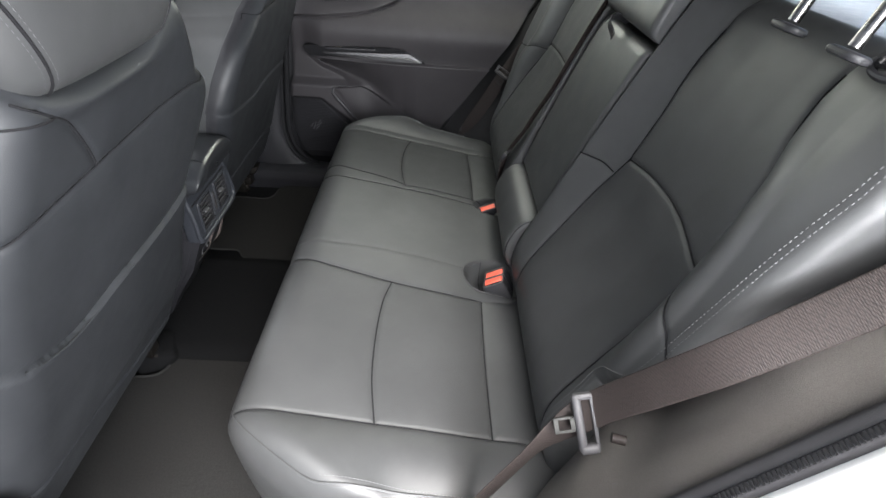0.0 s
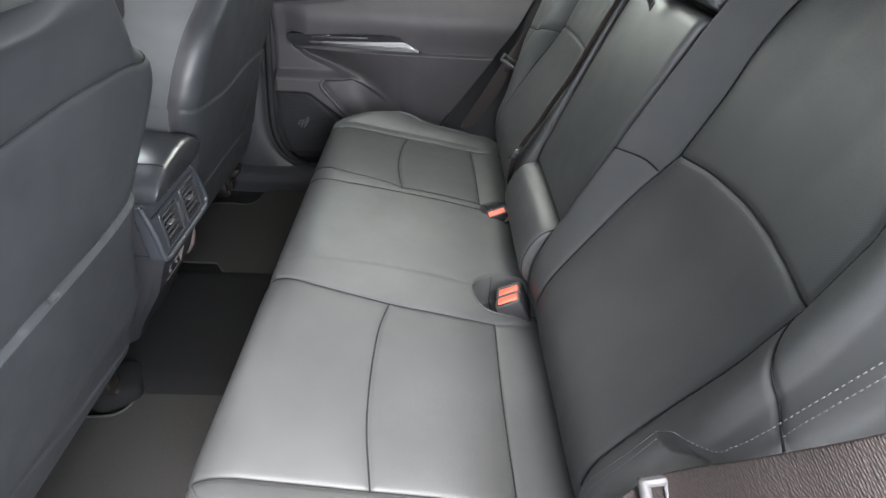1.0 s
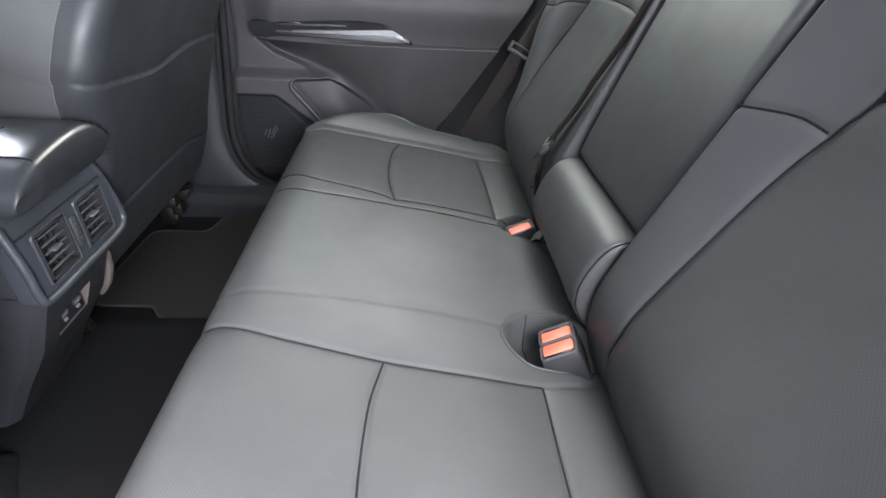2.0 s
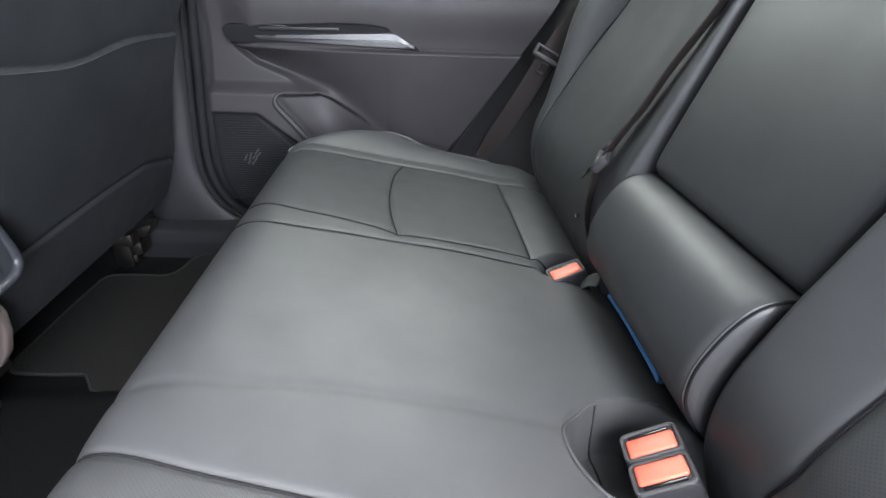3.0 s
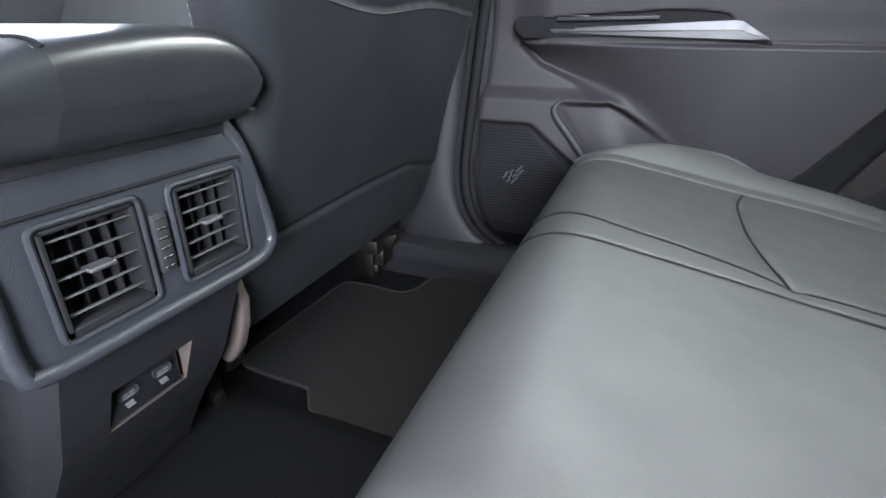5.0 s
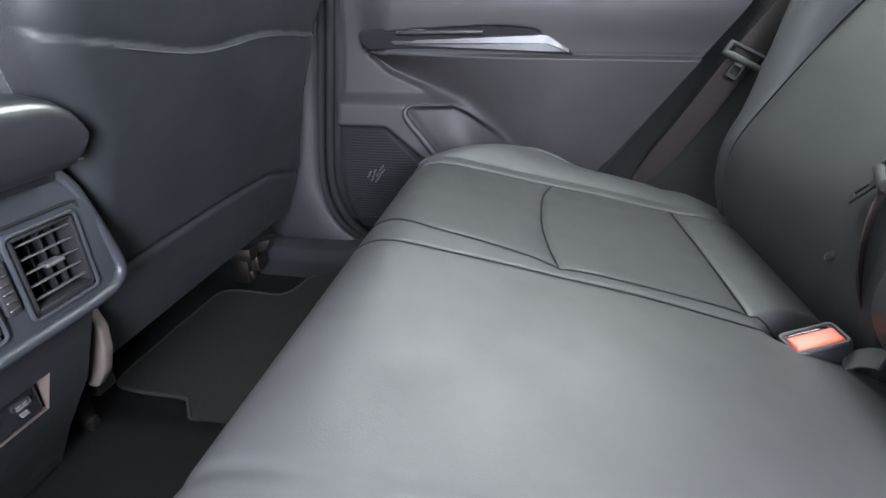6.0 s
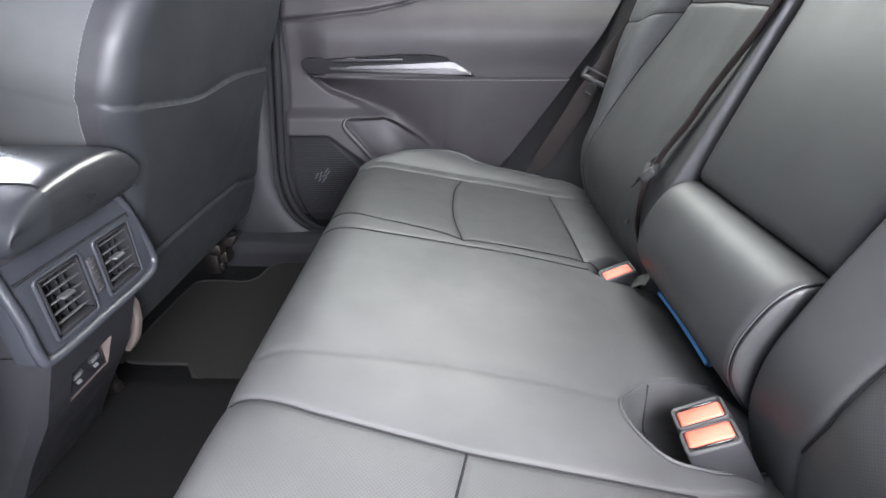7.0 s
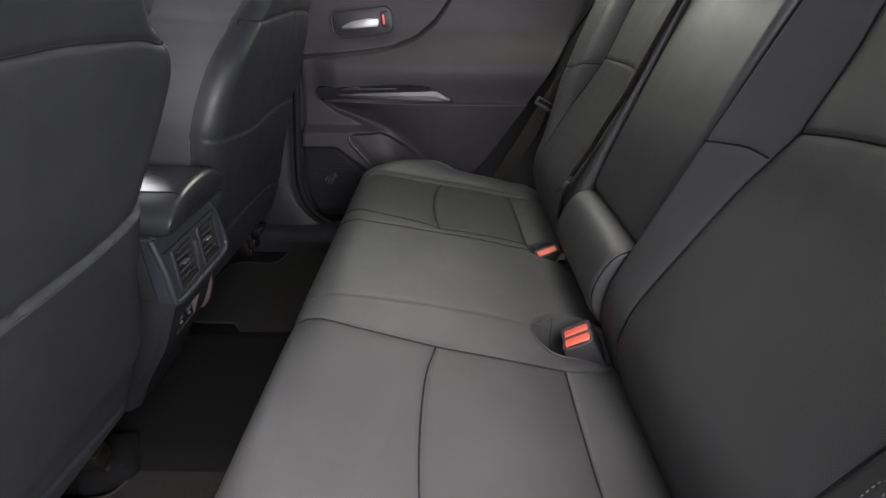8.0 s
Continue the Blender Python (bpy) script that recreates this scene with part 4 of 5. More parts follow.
    for t in zz:
        w, dpt, cx = ring(t)
        for k in range(n):
            a = 2 * math.pi * k / n
            ca, sa = math.cos(a), math.sin(a)
            V.append((cx + dpt * math.copysign(abs(ca) ** 0.55, ca), hy + w * math.copysign(abs(sa) ** 0.55, sa), hz + 0.20 * t))
    for i in range(len(zz) - 1):
        for k in range(n):
            F.append((i * n + k, i * n + (k + 1) % n, (i + 1) * n + (k + 1) % n, (i + 1) * n + k))
    F += [tuple(range(n))[::-1], tuple((len(zz) - 1) * n + k for k in range(n))]
    head = link_mesh("headrest", V, F, M_LEATHER, root, "black leather headrest with double stitching")
    for k in (-1, 1):
        part("post", tube([(hx - 0.060, hy + k * 0.06, 0.78), (hx - 0.055, hy + k * 0.06, 0.87)], 0.006, 12), M_CHROME, head, "chrome headrest post")
        part("post_collar", box(hx - 0.080, hx - 0.030, hy + k * 0.06 - 0.020, hy + k * 0.06 + 0.020, 0.822, 0.842, 0.005), M_DARK, head)
        for o, rad, mm in ((-0.006, 0, 0), (0.006, 0, 0), (0.0, 1, 1)):
            pts = []
            for t in np.linspace(0.02, 0.62, 24):
                w, dpt, cx = ring(t)
                yy = min(0.098 + 0.105 * t ** 1.1 + o, w * 0.985)
                a = math.asin(min(1, (yy / w) ** (1 / 0.55)))
                pts.append((cx + dpt * math.cos(a) ** 0.55 + 0.0012, hy + k * yy, hz + 0.20 * t + 0.001))
            if rad:
                part("seam", tube(spline(pts, step=0.01), 0.0015, 6), M_DTHREAD, head)
            else:
                stitches("stitching", pts, (1, k * 0.3, 0.1), 0.0036, 0.0024, 0.00042, M_THREAD, head)
    # the passenger's cover has its brown reflection painted in
    part("hinge_cover", box(x0 - 0.235, x0 - 0.10, yc - half - 0.020, yc - half + 0.004, 0.20, 0.385, 0.010, 3) if yc < YC else prism([(-0.603, 0.150), (-0.590, 0.148), (-0.572, 0.172), (-0.560, 0.205), (-0.556, 0.235), (-0.564, 0.262), (-0.578, 0.266), (-0.592, 0.235), (-0.602, 0.19)], "y", 1.113, 1.128, 0.004, 3), M_PANEL if yc < YC else M_BROWN_SHEEN, root, "grey plastic hinge cover")
    return root


POCKET_EDGE = [(-0.30, 0.54), (-0.22, 0.531), (-0.13, 0.520), (-0.08, 0.519), (-0.02, 0.527), (0.06, 0.531), (0.20, 0.524), (0.30, 0.522)]
front_seat(-0.365, 0.562, 0.283, "black leather driver seat seen from behind, with map pocket",
           [(-0.30, 0.600), (-0.26, 0.585), (-0.21, 0.557), (-0.16, 0.537), (-0.118, 0.529), (-0.05, 0.532), (0.01, 0.532), (0.08, 0.533), (0.14, 0.538), (0.19, 0.548), (0.30, 0.57)],
           [(-0.30, 0.310), (-0.16, 0.288), (-0.06, 0.262), (0.04, 0.225), (0.20, 0.200), (0.30, 0.195)],
           [(0.225, 0.0), (0.33, 0.0), (0.445, -0.155), (0.545, -0.18), (0.59, -0.12), (0.643, 0.01), (0.70, 0.145), (0.732, 0.14), (0.746, 0.0), (0.78, -0.03), (0.83, -0.10)], [(0.2, 0.0), (0.8, 0.0)], 0.178)
front_seat(-0.405, 1.375, 0.262, "black leather passenger seat seen from behind, with map pocket", POCKET_EDGE, [(-0.3, 0.286), (0.0, 0.294), (0.15, 0.290), (0.3, 0.25)],
           [(0.45, 0.0), (0.49, 0.085), (0.52, 0.135), (0.56, 0.153), (0.61, 0.110), (0.65, 0.045), (0.68, -0.03), (0.72, -0.22), (0.76, -0.36)],
           [(0.20, 0.28), (0.26, 0.24), (0.33, 0.05), (0.43, -0.10), (0.54, -0.15), (0.63, -0.06), (0.70, 0.0)], 0.158)


# ---------- centre console ----------
def console():
    root = thing("centre_console", "dark console end with air vents, charging sockets and a padded lid", "console")
    # body: sides run forward, the lower part steps in under the vent panel
    side = [(-1.30, 0.03), (-0.70, 0.03), (-0.66, 0.12), (-0.66, 0.290), (-0.530, 0.290), (-0.530, 0.42), (-1.30, 0.42)]
    part("body", prism(side, "y", 0.915, 1.100, 0.004, 2), M_UNDER, root, "dark plastic console body")
    # sloping end below the vents, with an upright niche for the sockets
    prof_z = [0.03, 0.10, 0.183, 0.2325, 0.272, 0.298]
    prof_x = [-0.660, -0.620, -0.566, -0.545, -0.528, -0.514]
    ys_b = [0.912, 0.926, 0.964, 1.041, 1.090, 1.103]
    bm = bmesh.new()
    rounding = {0: 0.014, 5: 0.014}
    g = [[bm.verts.new((x - rounding.get(i, 0.0), y, z)) for z, x in zip(prof_z, prof_x)] for i, y in enumerate(ys_b)]
    for i in range(5):
        for j in range(5):
            if not (i == 2 and j == 2):
                bm.faces.new((g[i][j], g[i + 1][j], g[i + 1][j + 1], g[i][j + 1]))
    for i in (0, 5):
        low = [bm.verts.new((-0.71, ys_b[i], z)) for z in prof_z]
        for j in range(5):
            bm.faces.new((g[i][j], g[i][j + 1], low[j + 1], low[j]))
    part("console_end", bm, M_UNDER, root, "dark sloping console end")
    # niche walls coloured paler and browner for the light that catches them
    deep = -0.5735
    g_ = [(-0.566, 0.964, 0.183), (-0.566, 1.041, 0.183), (-0.545, 1.041, 0.2325), (-0.545, 0.964, 0.2325)]
    bm = bmesh.new()
    f4 = [bm.verts.new(p) for p in g_]
    r4 = [bm.verts.new((deep, p[1], p[2])) for p in g_]
    for k in range(4):
        bm.faces.new((f4[k], f4[(k + 1) % 4], r4[(k + 1) % 4], r4[k]))
    bm.faces.new(r4)
    part("socket_niche", bm, M_BROWN_SHEEN, root, "niche round the charging sockets", False)
    # vent panel
    px = -0.508
    yv = ((0.932, 0.994), (1.024, 1.086))
    zv = (0.312, 0.384)
    bm = bmesh.new()
    # face with two openings, built of strips round each opening
    ys = [0.900, yv[0][0], yv[0][1], yv[1][0], yv[1][1], 1.107]
    zs = [0.297, zv[0], zv[1], 0.425]
    for i in range(5):
        for j in range(3):
            if j == 1 and i in (1, 3):
                continue
            q = [bm.verts.new((px, y, z)) for y, z in ((ys[i], zs[j]), (ys[i + 1], zs[j]), (ys[i + 1], zs[j + 1]), (ys[i], zs[j + 1]))]
            bm.faces.new(q)
    bmesh.ops.remove_doubles(bm, verts=bm.verts, dist=1e-5)
    bmesh.ops.solidify(bm, geom=bm.faces[:], thickness=0.03)
    for v in bm.verts:
        if v.co.x > px - 0.001 and abs(v.co.z - 0.425) < 1e-4:
            v.co.x -= 0.010
        if v.co.y > 1.10:
            v.co.y += 0.006 - 0.20 * (v.co.z - 0.35)
    edges = [e for e in bm.edges if e.calc_length() > 0.01 and len(e.link_faces) == 2 and e.calc_face_angle(0) > 1.0]
    bmesh.ops.bevel(bm, geom=edges, offset=0.004, segments=3, affect="EDGES", profile=0.5)
    part("vent_panel", bm, M_PANEL, root, "slate grey vent panel")
    # raised rim along the panel's lower edge and far side
    lip = spline([(px - 0.010, 0.902, 0.421), (px - 0.004, 0.902, 0.385), (px + 0.000, 0.902, 0.350), (px + 0.001, 0.902, 0.312), (px + 0.002, 0.914, 0.298), (px + 0.002, 1.00, 0.296), (px + 0.002, 1.090, 0.296), (px + 0.001, 1.114, 0.304), (px + 0.000, 1.119, 0.318), (px - 0.001, 1.112, 0.355), (px - 0.005, 1.102, 0.400), (px - 0.010, 1.092, 0.421)], step=0.006)
    part("panel_rim", tube(lip, 0.006, 10), M_PANEL, root)
    groove = spline([(px + 0.0002, 0.908, 0.3935), (px + 0.0002, 1.00, 0.394), (px + 0.0002, 1.086, 0.394), (px + 0.0002, 1.094, 0.390), (px + 0.0002, 1.099, 0.376), (px + 0.0002, 1.104, 0.345)], step=0.005)
    part("panel_groove", tube(groove, 0.0014, 6), M_DTHREAD, root, "dark joint line above the vents")
    for y0, y1 in yv:
        part("vent_surround", tube(np.array([(px + 0.001, a, b) for a, b in rounded(y0 - 0.003, y1 + 0.003, zv[0] - 0.003, zv[1] + 0.003, 0.006)]), 0.0024, 8, True), M_PANEL, root, "raised slate vent surround")
        v = part("air_vent", join(*[box(px - 0.034, px + 0.003, a, b, c, d, 0.0012, 1) for a, b, c, d in
                                    ((y0, y0 + 0.004, *zv), (y1 - 0.004, y1, *zv), (y0, y1, zv[0], zv[0] + 0.006), (y0, y1, zv[1] - 0.003, zv[1]))]), M_DTHREAD, root, "black air vent with slats")
        part("duct", box(px - 0.050, px - 0.040, y0, y1, zv[0], zv[1], 0), M_DTHREAD, v)
        for k in range(5):
            z = zv[0] + 0.0135 + k * 0.0125
            part("slat", moved(box(-0.004, 0.001, y0 + 0.003, y1 - 0.003, -0.0007, 0.0007, 0.0003, 1), pose(px - 0.001, 0, z, 0, -14, 0)), M_CLIP, v)
        for k in range(4):
            y = y0 + (y1 - y0) * (k + 1) / 5
            part("vane", box(px - 0.026, px - 0.012, y - 0.0009, y + 0.0009, zv[0] + 0.004, zv[1] - 0.004, 0.0004, 1), M_DTHREAD, v)
        ym = (y0 + y1) / 2
        part("vent_tab", box(px - 0.006, px + 0.0045, ym - 0.009, ym + 0.009, zv[0] + 0.0365, zv[0] + 0.0400, 0.0012), M_SATIN, v, "silver vent tab")
    wheel = part("airflow_wheel", box(px - 0.012, px + 0.004, 1.0025, 1.0155, 0.325, 0.372, 0.003), M_DARK, root, "ridged airflow thumbwheel")
    for k in range(6):
        part("ridge", box(px + 0.0030, px + 0.0048, 1.0045, 1.0135, 0.329 + 0.0075 * k, 0.3312 + 0.0075 * k, 0.0008, 1), M_DIM if k < 5 else M_DARK, wheel)
    # charging sockets in the recess below
    ux = -0.5665
    tilt = pose(ux, 1.003, 0.207, 0, 3, 0)
    usb = part("charging_socket_plate", moved(box(-0.008, 0.004, -0.038, 0.034, -0.021, 0.021, 0.005, 3), tilt), M_GLOSS, root, "glossy black charging socket plate")
    for k in (-0.019, 0.014):
        part("socket", moved(box(0.0035, 0.0055, k - 0.009, k + 0.009, 0.000, 0.009, 0.003, 2), tilt), M_DARK, usb)
        part("socket_mark", moved(join(box(0.0040, 0.0060, k - 0.0055, k - 0.0008, 0.0035, 0.0052, 0), box(0.0040, 0.0060, k + 0.0008, k + 0.0055, 0.0035, 0.0052, 0), box(0.0040, 0.0060, k - 0.0055, k + 0.005, 0.0005, 0.0017, 0), box(0.0040, 0.0060, k - 0.004, k + 0.003, -0.0065, -0.0050, 0), box(0.0040, 0.0060, k - 0.003, k + 0.004, -0.0095, -0.0082, 0)), tilt), M_PRINT, usb, "small white markings")
    # padded lid
    lz = [(0.912, 0.423), (0.899, 0.432), (0.896, 0.446), (0.904, 0.462), (0.924, 0.477), (0.951, 0.486), (0.985, 0.491), (1.020, 0.4935), (1.057, 0.4925), (1.082, 0.486), (1.097, 0.472), (1.102, 0.452), (1.096, 0.433), (1.082, 0.425), (1.00, 0.423), (0.912, 0.423)]
    prof = spline(lz, n=44)
    xs = [(-0.4765, 0.0005), (-0.4755, 0.30), (-0.4745, 0.55), (-0.4755, 0.75), (-0.479, 0.88), (-0.486, 0.96), (-0.498, 1.0), (-0.515, 1.0), (-0.60, 1.0), (-0.80, 1.0), (-0.95, 1.0)]
    P = np.zeros((len(xs), len(prof), 3))
    cz = 0.450
    for i, (x, k) in enumerate(xs):
        P[i, :, 1] = 1.003 + (prof[:, 0] - 1.003) * (0.92 + 0.08 * math.sqrt(k))
        P[i, :, 2] = cz + (prof[:, 1] - cz) * k
        P[i, :, 0] = x - 0.45 * np.clip(0.455 - P[i, :, 2], 0, 1) * (x > -0.55)
    yy = (P[:-1, :-1, 1] + P[1:, 1:, 1]) / 2
    zz = (P[:-1, :-1, 2] + P[1:, 1:, 2]) / 2
    ids = np.where((yy < 0.951), 1, 0)
    sheet(P, P[..., :2].copy(), ids, {0: ("lid", M_LID, "padded leather lid top"), 1: ("lid_side", M_SIDE, "matt grey lid side")}, root)
    part("lid_base", box(-0.95, -0.512, 0.906, 1.094, 0.412, 0.442, 0.006), M_DARK, root)
    def lid_pt(y, i, up=0.0):
        o = np.argsort(P[i, 5:34, 1])
        return np.array((float(P[i, 20, 0]), y, float(np.interp(y, P[i, 5:34, 1][o], P[i, 5:34, 2][o])) + up))
    for y, label in ((0.951, "stitched lid seam"), (1.091, "stitched lid edge")):
        pts = [lid_pt(y, i, 0.0004) for i in range(4, len(xs) - 2)]
        part("lid_seam", tube(spline(pts, step=0.006), 0.0013, 6), M_DTHREAD, root, label)
        stitches("stitching", [lid_pt(y - 0.004, i, 0.0006) for i in range(4, len(xs) - 2)], (0, 0, 1), 0.0036, 0.0022, 0.0004, M_THREAD, root)

    root.location.z = 0.007


console()


# ---------- far door ----------
D_LEFT = [(-0.430, 0.060), (-0.470, 0.085), (-0.497, 0.115), (-0.515, 0.165), (-0.521, 0.23), (-0.512, 0.34), (-0.500, 0.45), (-0.480, 0.645), (-0.465, 0.80), (-0.455, 0.95)]
D_RIGHT = [(-0.02, 0.060), (0.02, 0.19), (0.067, 0.264), (0.152, 0.397), (0.245, 0.547), (0.369, 0.75), (0.45, 0.86), (0.50, 0.95)]
D_INS_LOW = [(-0.448, 0.508), (-0.440, 0.475), (-0.399, 0.441), (-0.315, 0.407), (-0.230, 0.371), (-0.158, 0.328), (-0.10, 0.28), (-0.05, 0.20)]
D_INS_TOP = [(-0.448, 0.514), (-0.334, 0.524), (-0.181, 0.532), (-0.13, 0.530), (-0.099, 0.526), (-0.060, 0.510), (-0.030, 0.488), (0.10, 0.482), (0.30, 0.478)]
D_STITCH = [(-0.50, 0.604), (-0.40, 0.612), (-0.273, 0.625), (-0.20, 0.638), (-0.137, 0.662), (-0.08, 0.705), (-0.038, 0.76), (0.0, 0.83)]


def far_door():
    root = thing("door_1", "dark grey far rear car door trim with silver strip and speaker", "car door", kind="structure")
    zs = np.arange(0.06, 0.95, 0.003)
    ts = np.linspace(0, 1, 300)
    T, Z = np.meshgrid(ts, zs, indexing="ij")
    L, Rr = on(D_LEFT, Z), on(D_RIGHT, Z)
    X = L + (Rr - L) * T
    low = np.interp(X, [p[0] for p in D_INS_LOW], [p[1] for p in D_INS_LOW])
    top = np.interp(X, [p[0] for p in D_INS_TOP], [p[1] for p in D_INS_TOP])
    st = np.interp(X, [p[0] for p in D_STITCH], [p[1] for p in D_STITCH])
    H = np.full(X.shape, 0.02)
    # soft shoulder above the armrest
    H += 0.028 * np.exp(-((Z - 0.595) / 0.065) ** 2)
    # upper panel, sunken a little above the stitched line
    H += 0.010 * sstep(0.0, 0.012, Z - st) - 0.006 * np.exp(-((Z - st) / 0.004) ** 2) + 0.02 * sstep(0.78, 0.9, Z)
    # the armrest pad behind the silver strip
    arm = sstep(-0.46, -0.37, X) * sstep(0.470, 0.488, Z) * sstep(0.70, 0.52, Z)
    H += 0.046 * arm
    # lower trim with its ledge; under the armrest the skin sweeps back into a smooth hollow
    dl = Z - low
    right = sstep(-0.36, -0.12, X)
    trim = 0.02 + 0.030 * sstep(0.404, 0.372, Z) * sstep(-0.16, -0.32, X)
    floor_h = -0.008 + 0.030 * right
    rise = np.clip(dl / np.maximum(0.484 - low, 0.02), 0, 1)
    sweep = floor_h + (0.078 - floor_h) * rise ** (1.6 - 0.5 * right)
    soft = 0.004 + 0.040 * sstep(-0.36, -0.18, X)
    mixd = sstep(0.0, 1.0, dl / soft * 0.5 + 0.5)
    hang = trim * (1 - mixd) + sweep * mixd
    edge_x = sstep(-0.455, -0.435, X)
    below = sstep(0.487, 0.478, Z)
    H = H * (1 - below * edge_x) + hang * below * edge_x
    # pull pocket on top of the armrest
    pull = sstep(-0.44, -0.42, X) * sstep(-0.085, -0.11, X) * sstep(0.506, 0.512, Z) * sstep(0.002, -0.004, Z - top)
    H -= 0.050 * pull
    # the ledge runs on to the front edge
    H += 0.030 * sstep(0.404, 0.372, Z) * (1 - edge_x)
    # speaker field sits back inside the ledge
    spk = sstep(-0.525, -0.515, X) * sstep(0.335, 0.325, Z) * sstep(0.0, -0.012, (X + 0.392) * 0.62 + (Z - 0.328) * 0.78)
    H -= 0.012 * spk
    # the pocket falls back behind its slanting rim and runs out under the curve
    beside = (X + 0.357) * 0.784 + (Z - 0.360) * 0.62
    hollow = sstep(0.0, 0.014, beside) * sstep(0.0, -0.016, Z - np.minimum(0.380, low - 0.004))
    H -= 0.050 * hollow * sstep(0.0, 0.10, beside) ** 0.4 * sstep(-0.12, -0.30, X)
    H -= 0.004 * np.exp(-((T * 190) / 1.5) ** 2)
    Y = 1.815 - H
    P = np.stack([X, Y, Z], -1)
    m = lambda a: (a[:-1, :-1] + a[1:, 1:]) / 2
    xc, zc = m(X), m(Z)
    ids = np.zeros(xc.shape, int)
    ids[m(Z - st) > 0] = 1
    ids[(m(Z - low) > 0) & (m(Z - top) < 0) & (xc < 0.30)] = 2
    ids[(m(arm) > 0.3) & (zc < 0.53) & (xc > -0.05)] = 3
    ids[(m(spk) > 0.5)] = 4
    ids[(m(hollow) > 0.4) & (xc < -0.20)] = 5
    ids[(ids == 0) & (m(Z - low) < 0.0) & (xc < -0.12)] = 6
    sheet(P, np.stack([X, Z], -1), ids, {0: ("shoulder_trim", M_SOFT, "soft grey door shoulder"), 1: ("upper_trim", M_SOFT, "padded upper door skin"), 2: ("armrest_underside", M_SOFT, "smooth hollow under the armrest"),
                                         3: ("armrest_pad", M_SOFT, "padded door armrest"), 4: ("speaker_field", M_RUBBER, "black speaker field"), 5: ("pocket_hollow", M_SOFT, "dark door pocket"), 6: ("lower_trim", M_SOFT, "hard lower door trim")}, root)
    # silver strip along the armrest's edge
    xs = np.linspace(-0.425, -0.034, 40)
    V, F = [], []
    for x in xs:
        k = (x + 0.425) / 0.389
        z0 = 0.4970 - 0.009 * k
        z1 = z0 + 0.005 + 0.024 * min(1, k * 1.15) * (1 if x < -0.076 else max(0.02, (-0.034 - x) / 0.042))
        yb = 1.738 + 0.030 * (1 - k) ** 3
        V += [(x, yb + 0.004, z0 - 0.001), (x, yb - 0.010, z0 + 0.002), (x, yb - 0.011, z0 + (z1 - z0) * 0.45), (x, yb - 0.007, z0 + (z1 - z0) * 0.55), (x, yb - 0.005, z1), (x, yb + 0.010, z1 + 0.001)]
    n = 6
    for i in range(len(xs) - 1):
        for j in range(n):
            F.append((i * n + j, i * n + (j + 1) % n, (i + 1) * n + (j + 1) % n, (i + 1) * n + j))
    F += [tuple(range(n)), tuple((len(xs) - 1) * n + j for j in range(n))[::-1]]
    link_mesh("silver_strip", V, F, M_STRIP, root, "satin silver trim strip", smooth=False)
    ol = [(-0.440, 0.500), (-0.425, 0.488), (-0.30, 0.490), (-0.15, 0.489), (-0.040, 0.484), (-0.021, 0.481), (-0.031, 0.494), (-0.048, 0.508), (-0.070, 0.523), (-0.10, 0.530), (-0.169, 0.537), (-0.334, 0.530), (-0.436, 0.524), (-0.446, 0.516)]
    part("strip_bezel", prism(ol, "y", 1.746, 1.775, 0.003), M_RUBBER, root, "black bezel round the silver strip")
    rimline = spline([(-0.262, 1.758, 0.240), (-0.292, 1.756, 0.278), (-0.322, 1.756, 0.315), (-0.346, 1.756, 0.343), (-0.357, 1.758, 0.360), (-0.352, 1.761, 0.374), (-0.334, 1.766, 0.382), (-0.304, 1.772, 0.384)], step=0.006)
    rr = 0.0075 - 0.0062 * sstep(0.62, 0.90, np.linspace(0, 1, len(rimline)))
    part("pocket_rim", tube(rimline, rr, 10), M_TRIM, root, "raised rim of the door pocket")
    sl = spline([(x, 1.815 - 0.046, z) for x, z in D_STITCH[:-1]], step=0.012)
    part("seam", tube(sl, 0.0016, 6), M_DARK, root, "sewn seam across the door skin")
    part("door_back", box(-0.66, 0.62, 1.830, 1.850, -0.10, 0.95, 0), M_DARK, root)
    # window switch plate in the pull pocket
    sw = part("switch_plate", moved(box(-0.085, 0.085, -0.018, 0.014, -0.004, 0.004, 0.003), pose(-0.28, 1.752, 0.5215, 0, -1, 0)), M_DARK, root, "glossy black window switch plate")
    part("window_switch", box(-0.345, -0.310, 1.740, 1.752, 0.523, 0.5270, 0.002), M_DIM, sw, "small window switch")
    # speaker slots
    for k in range(34):
        z = 0.318 - k * 0.0062
        xr = -0.390 - max(0, (0.318 - z)) * -1.05
        xr = min(xr, -0.30)
        xl = float(on(D_LEFT, z)) + 0.014
        if xr - xl < 0.03:
            continue
        pts = [(xl, 1.7765, z - 0.004)] + [(x, 1.7765, z) for x in np.linspace(xl + 0.012, xr - 0.02, 5)] + [(xr, 1.7765, z - 0.014)]
        part("speaker_rib", tube(spline(pts, step=0.014), 0.0016, 5), M_UNDER, root)
    part("speaker_badge", join(*[moved(box(-0.0018, 0.0018, -0.0008, 0.0008, -0.0055, 0.0055, 0.0006, 1), pose(-0.433 + dx, 1.7735, 0.220 + dz, 0, 38, 0)) for dx, dz in ((-0.018, -0.004), (-0.014, 0.004), (-0.010, -0.012), (-0.006, -0.002), (-0.003, 0.008), (0.000, -0.014), (0.003, 0.000), (0.007, -0.006), (0.010, 0.012), (0.012, 0.004), (0.015, 0.018), (0.018, 0.010))]), M_STRIP, root, "dull metal speaker badge of short bars")
    # inner release handle
    hz = pose(-0.292, 1.772, 0.705, 0, -6, 0)
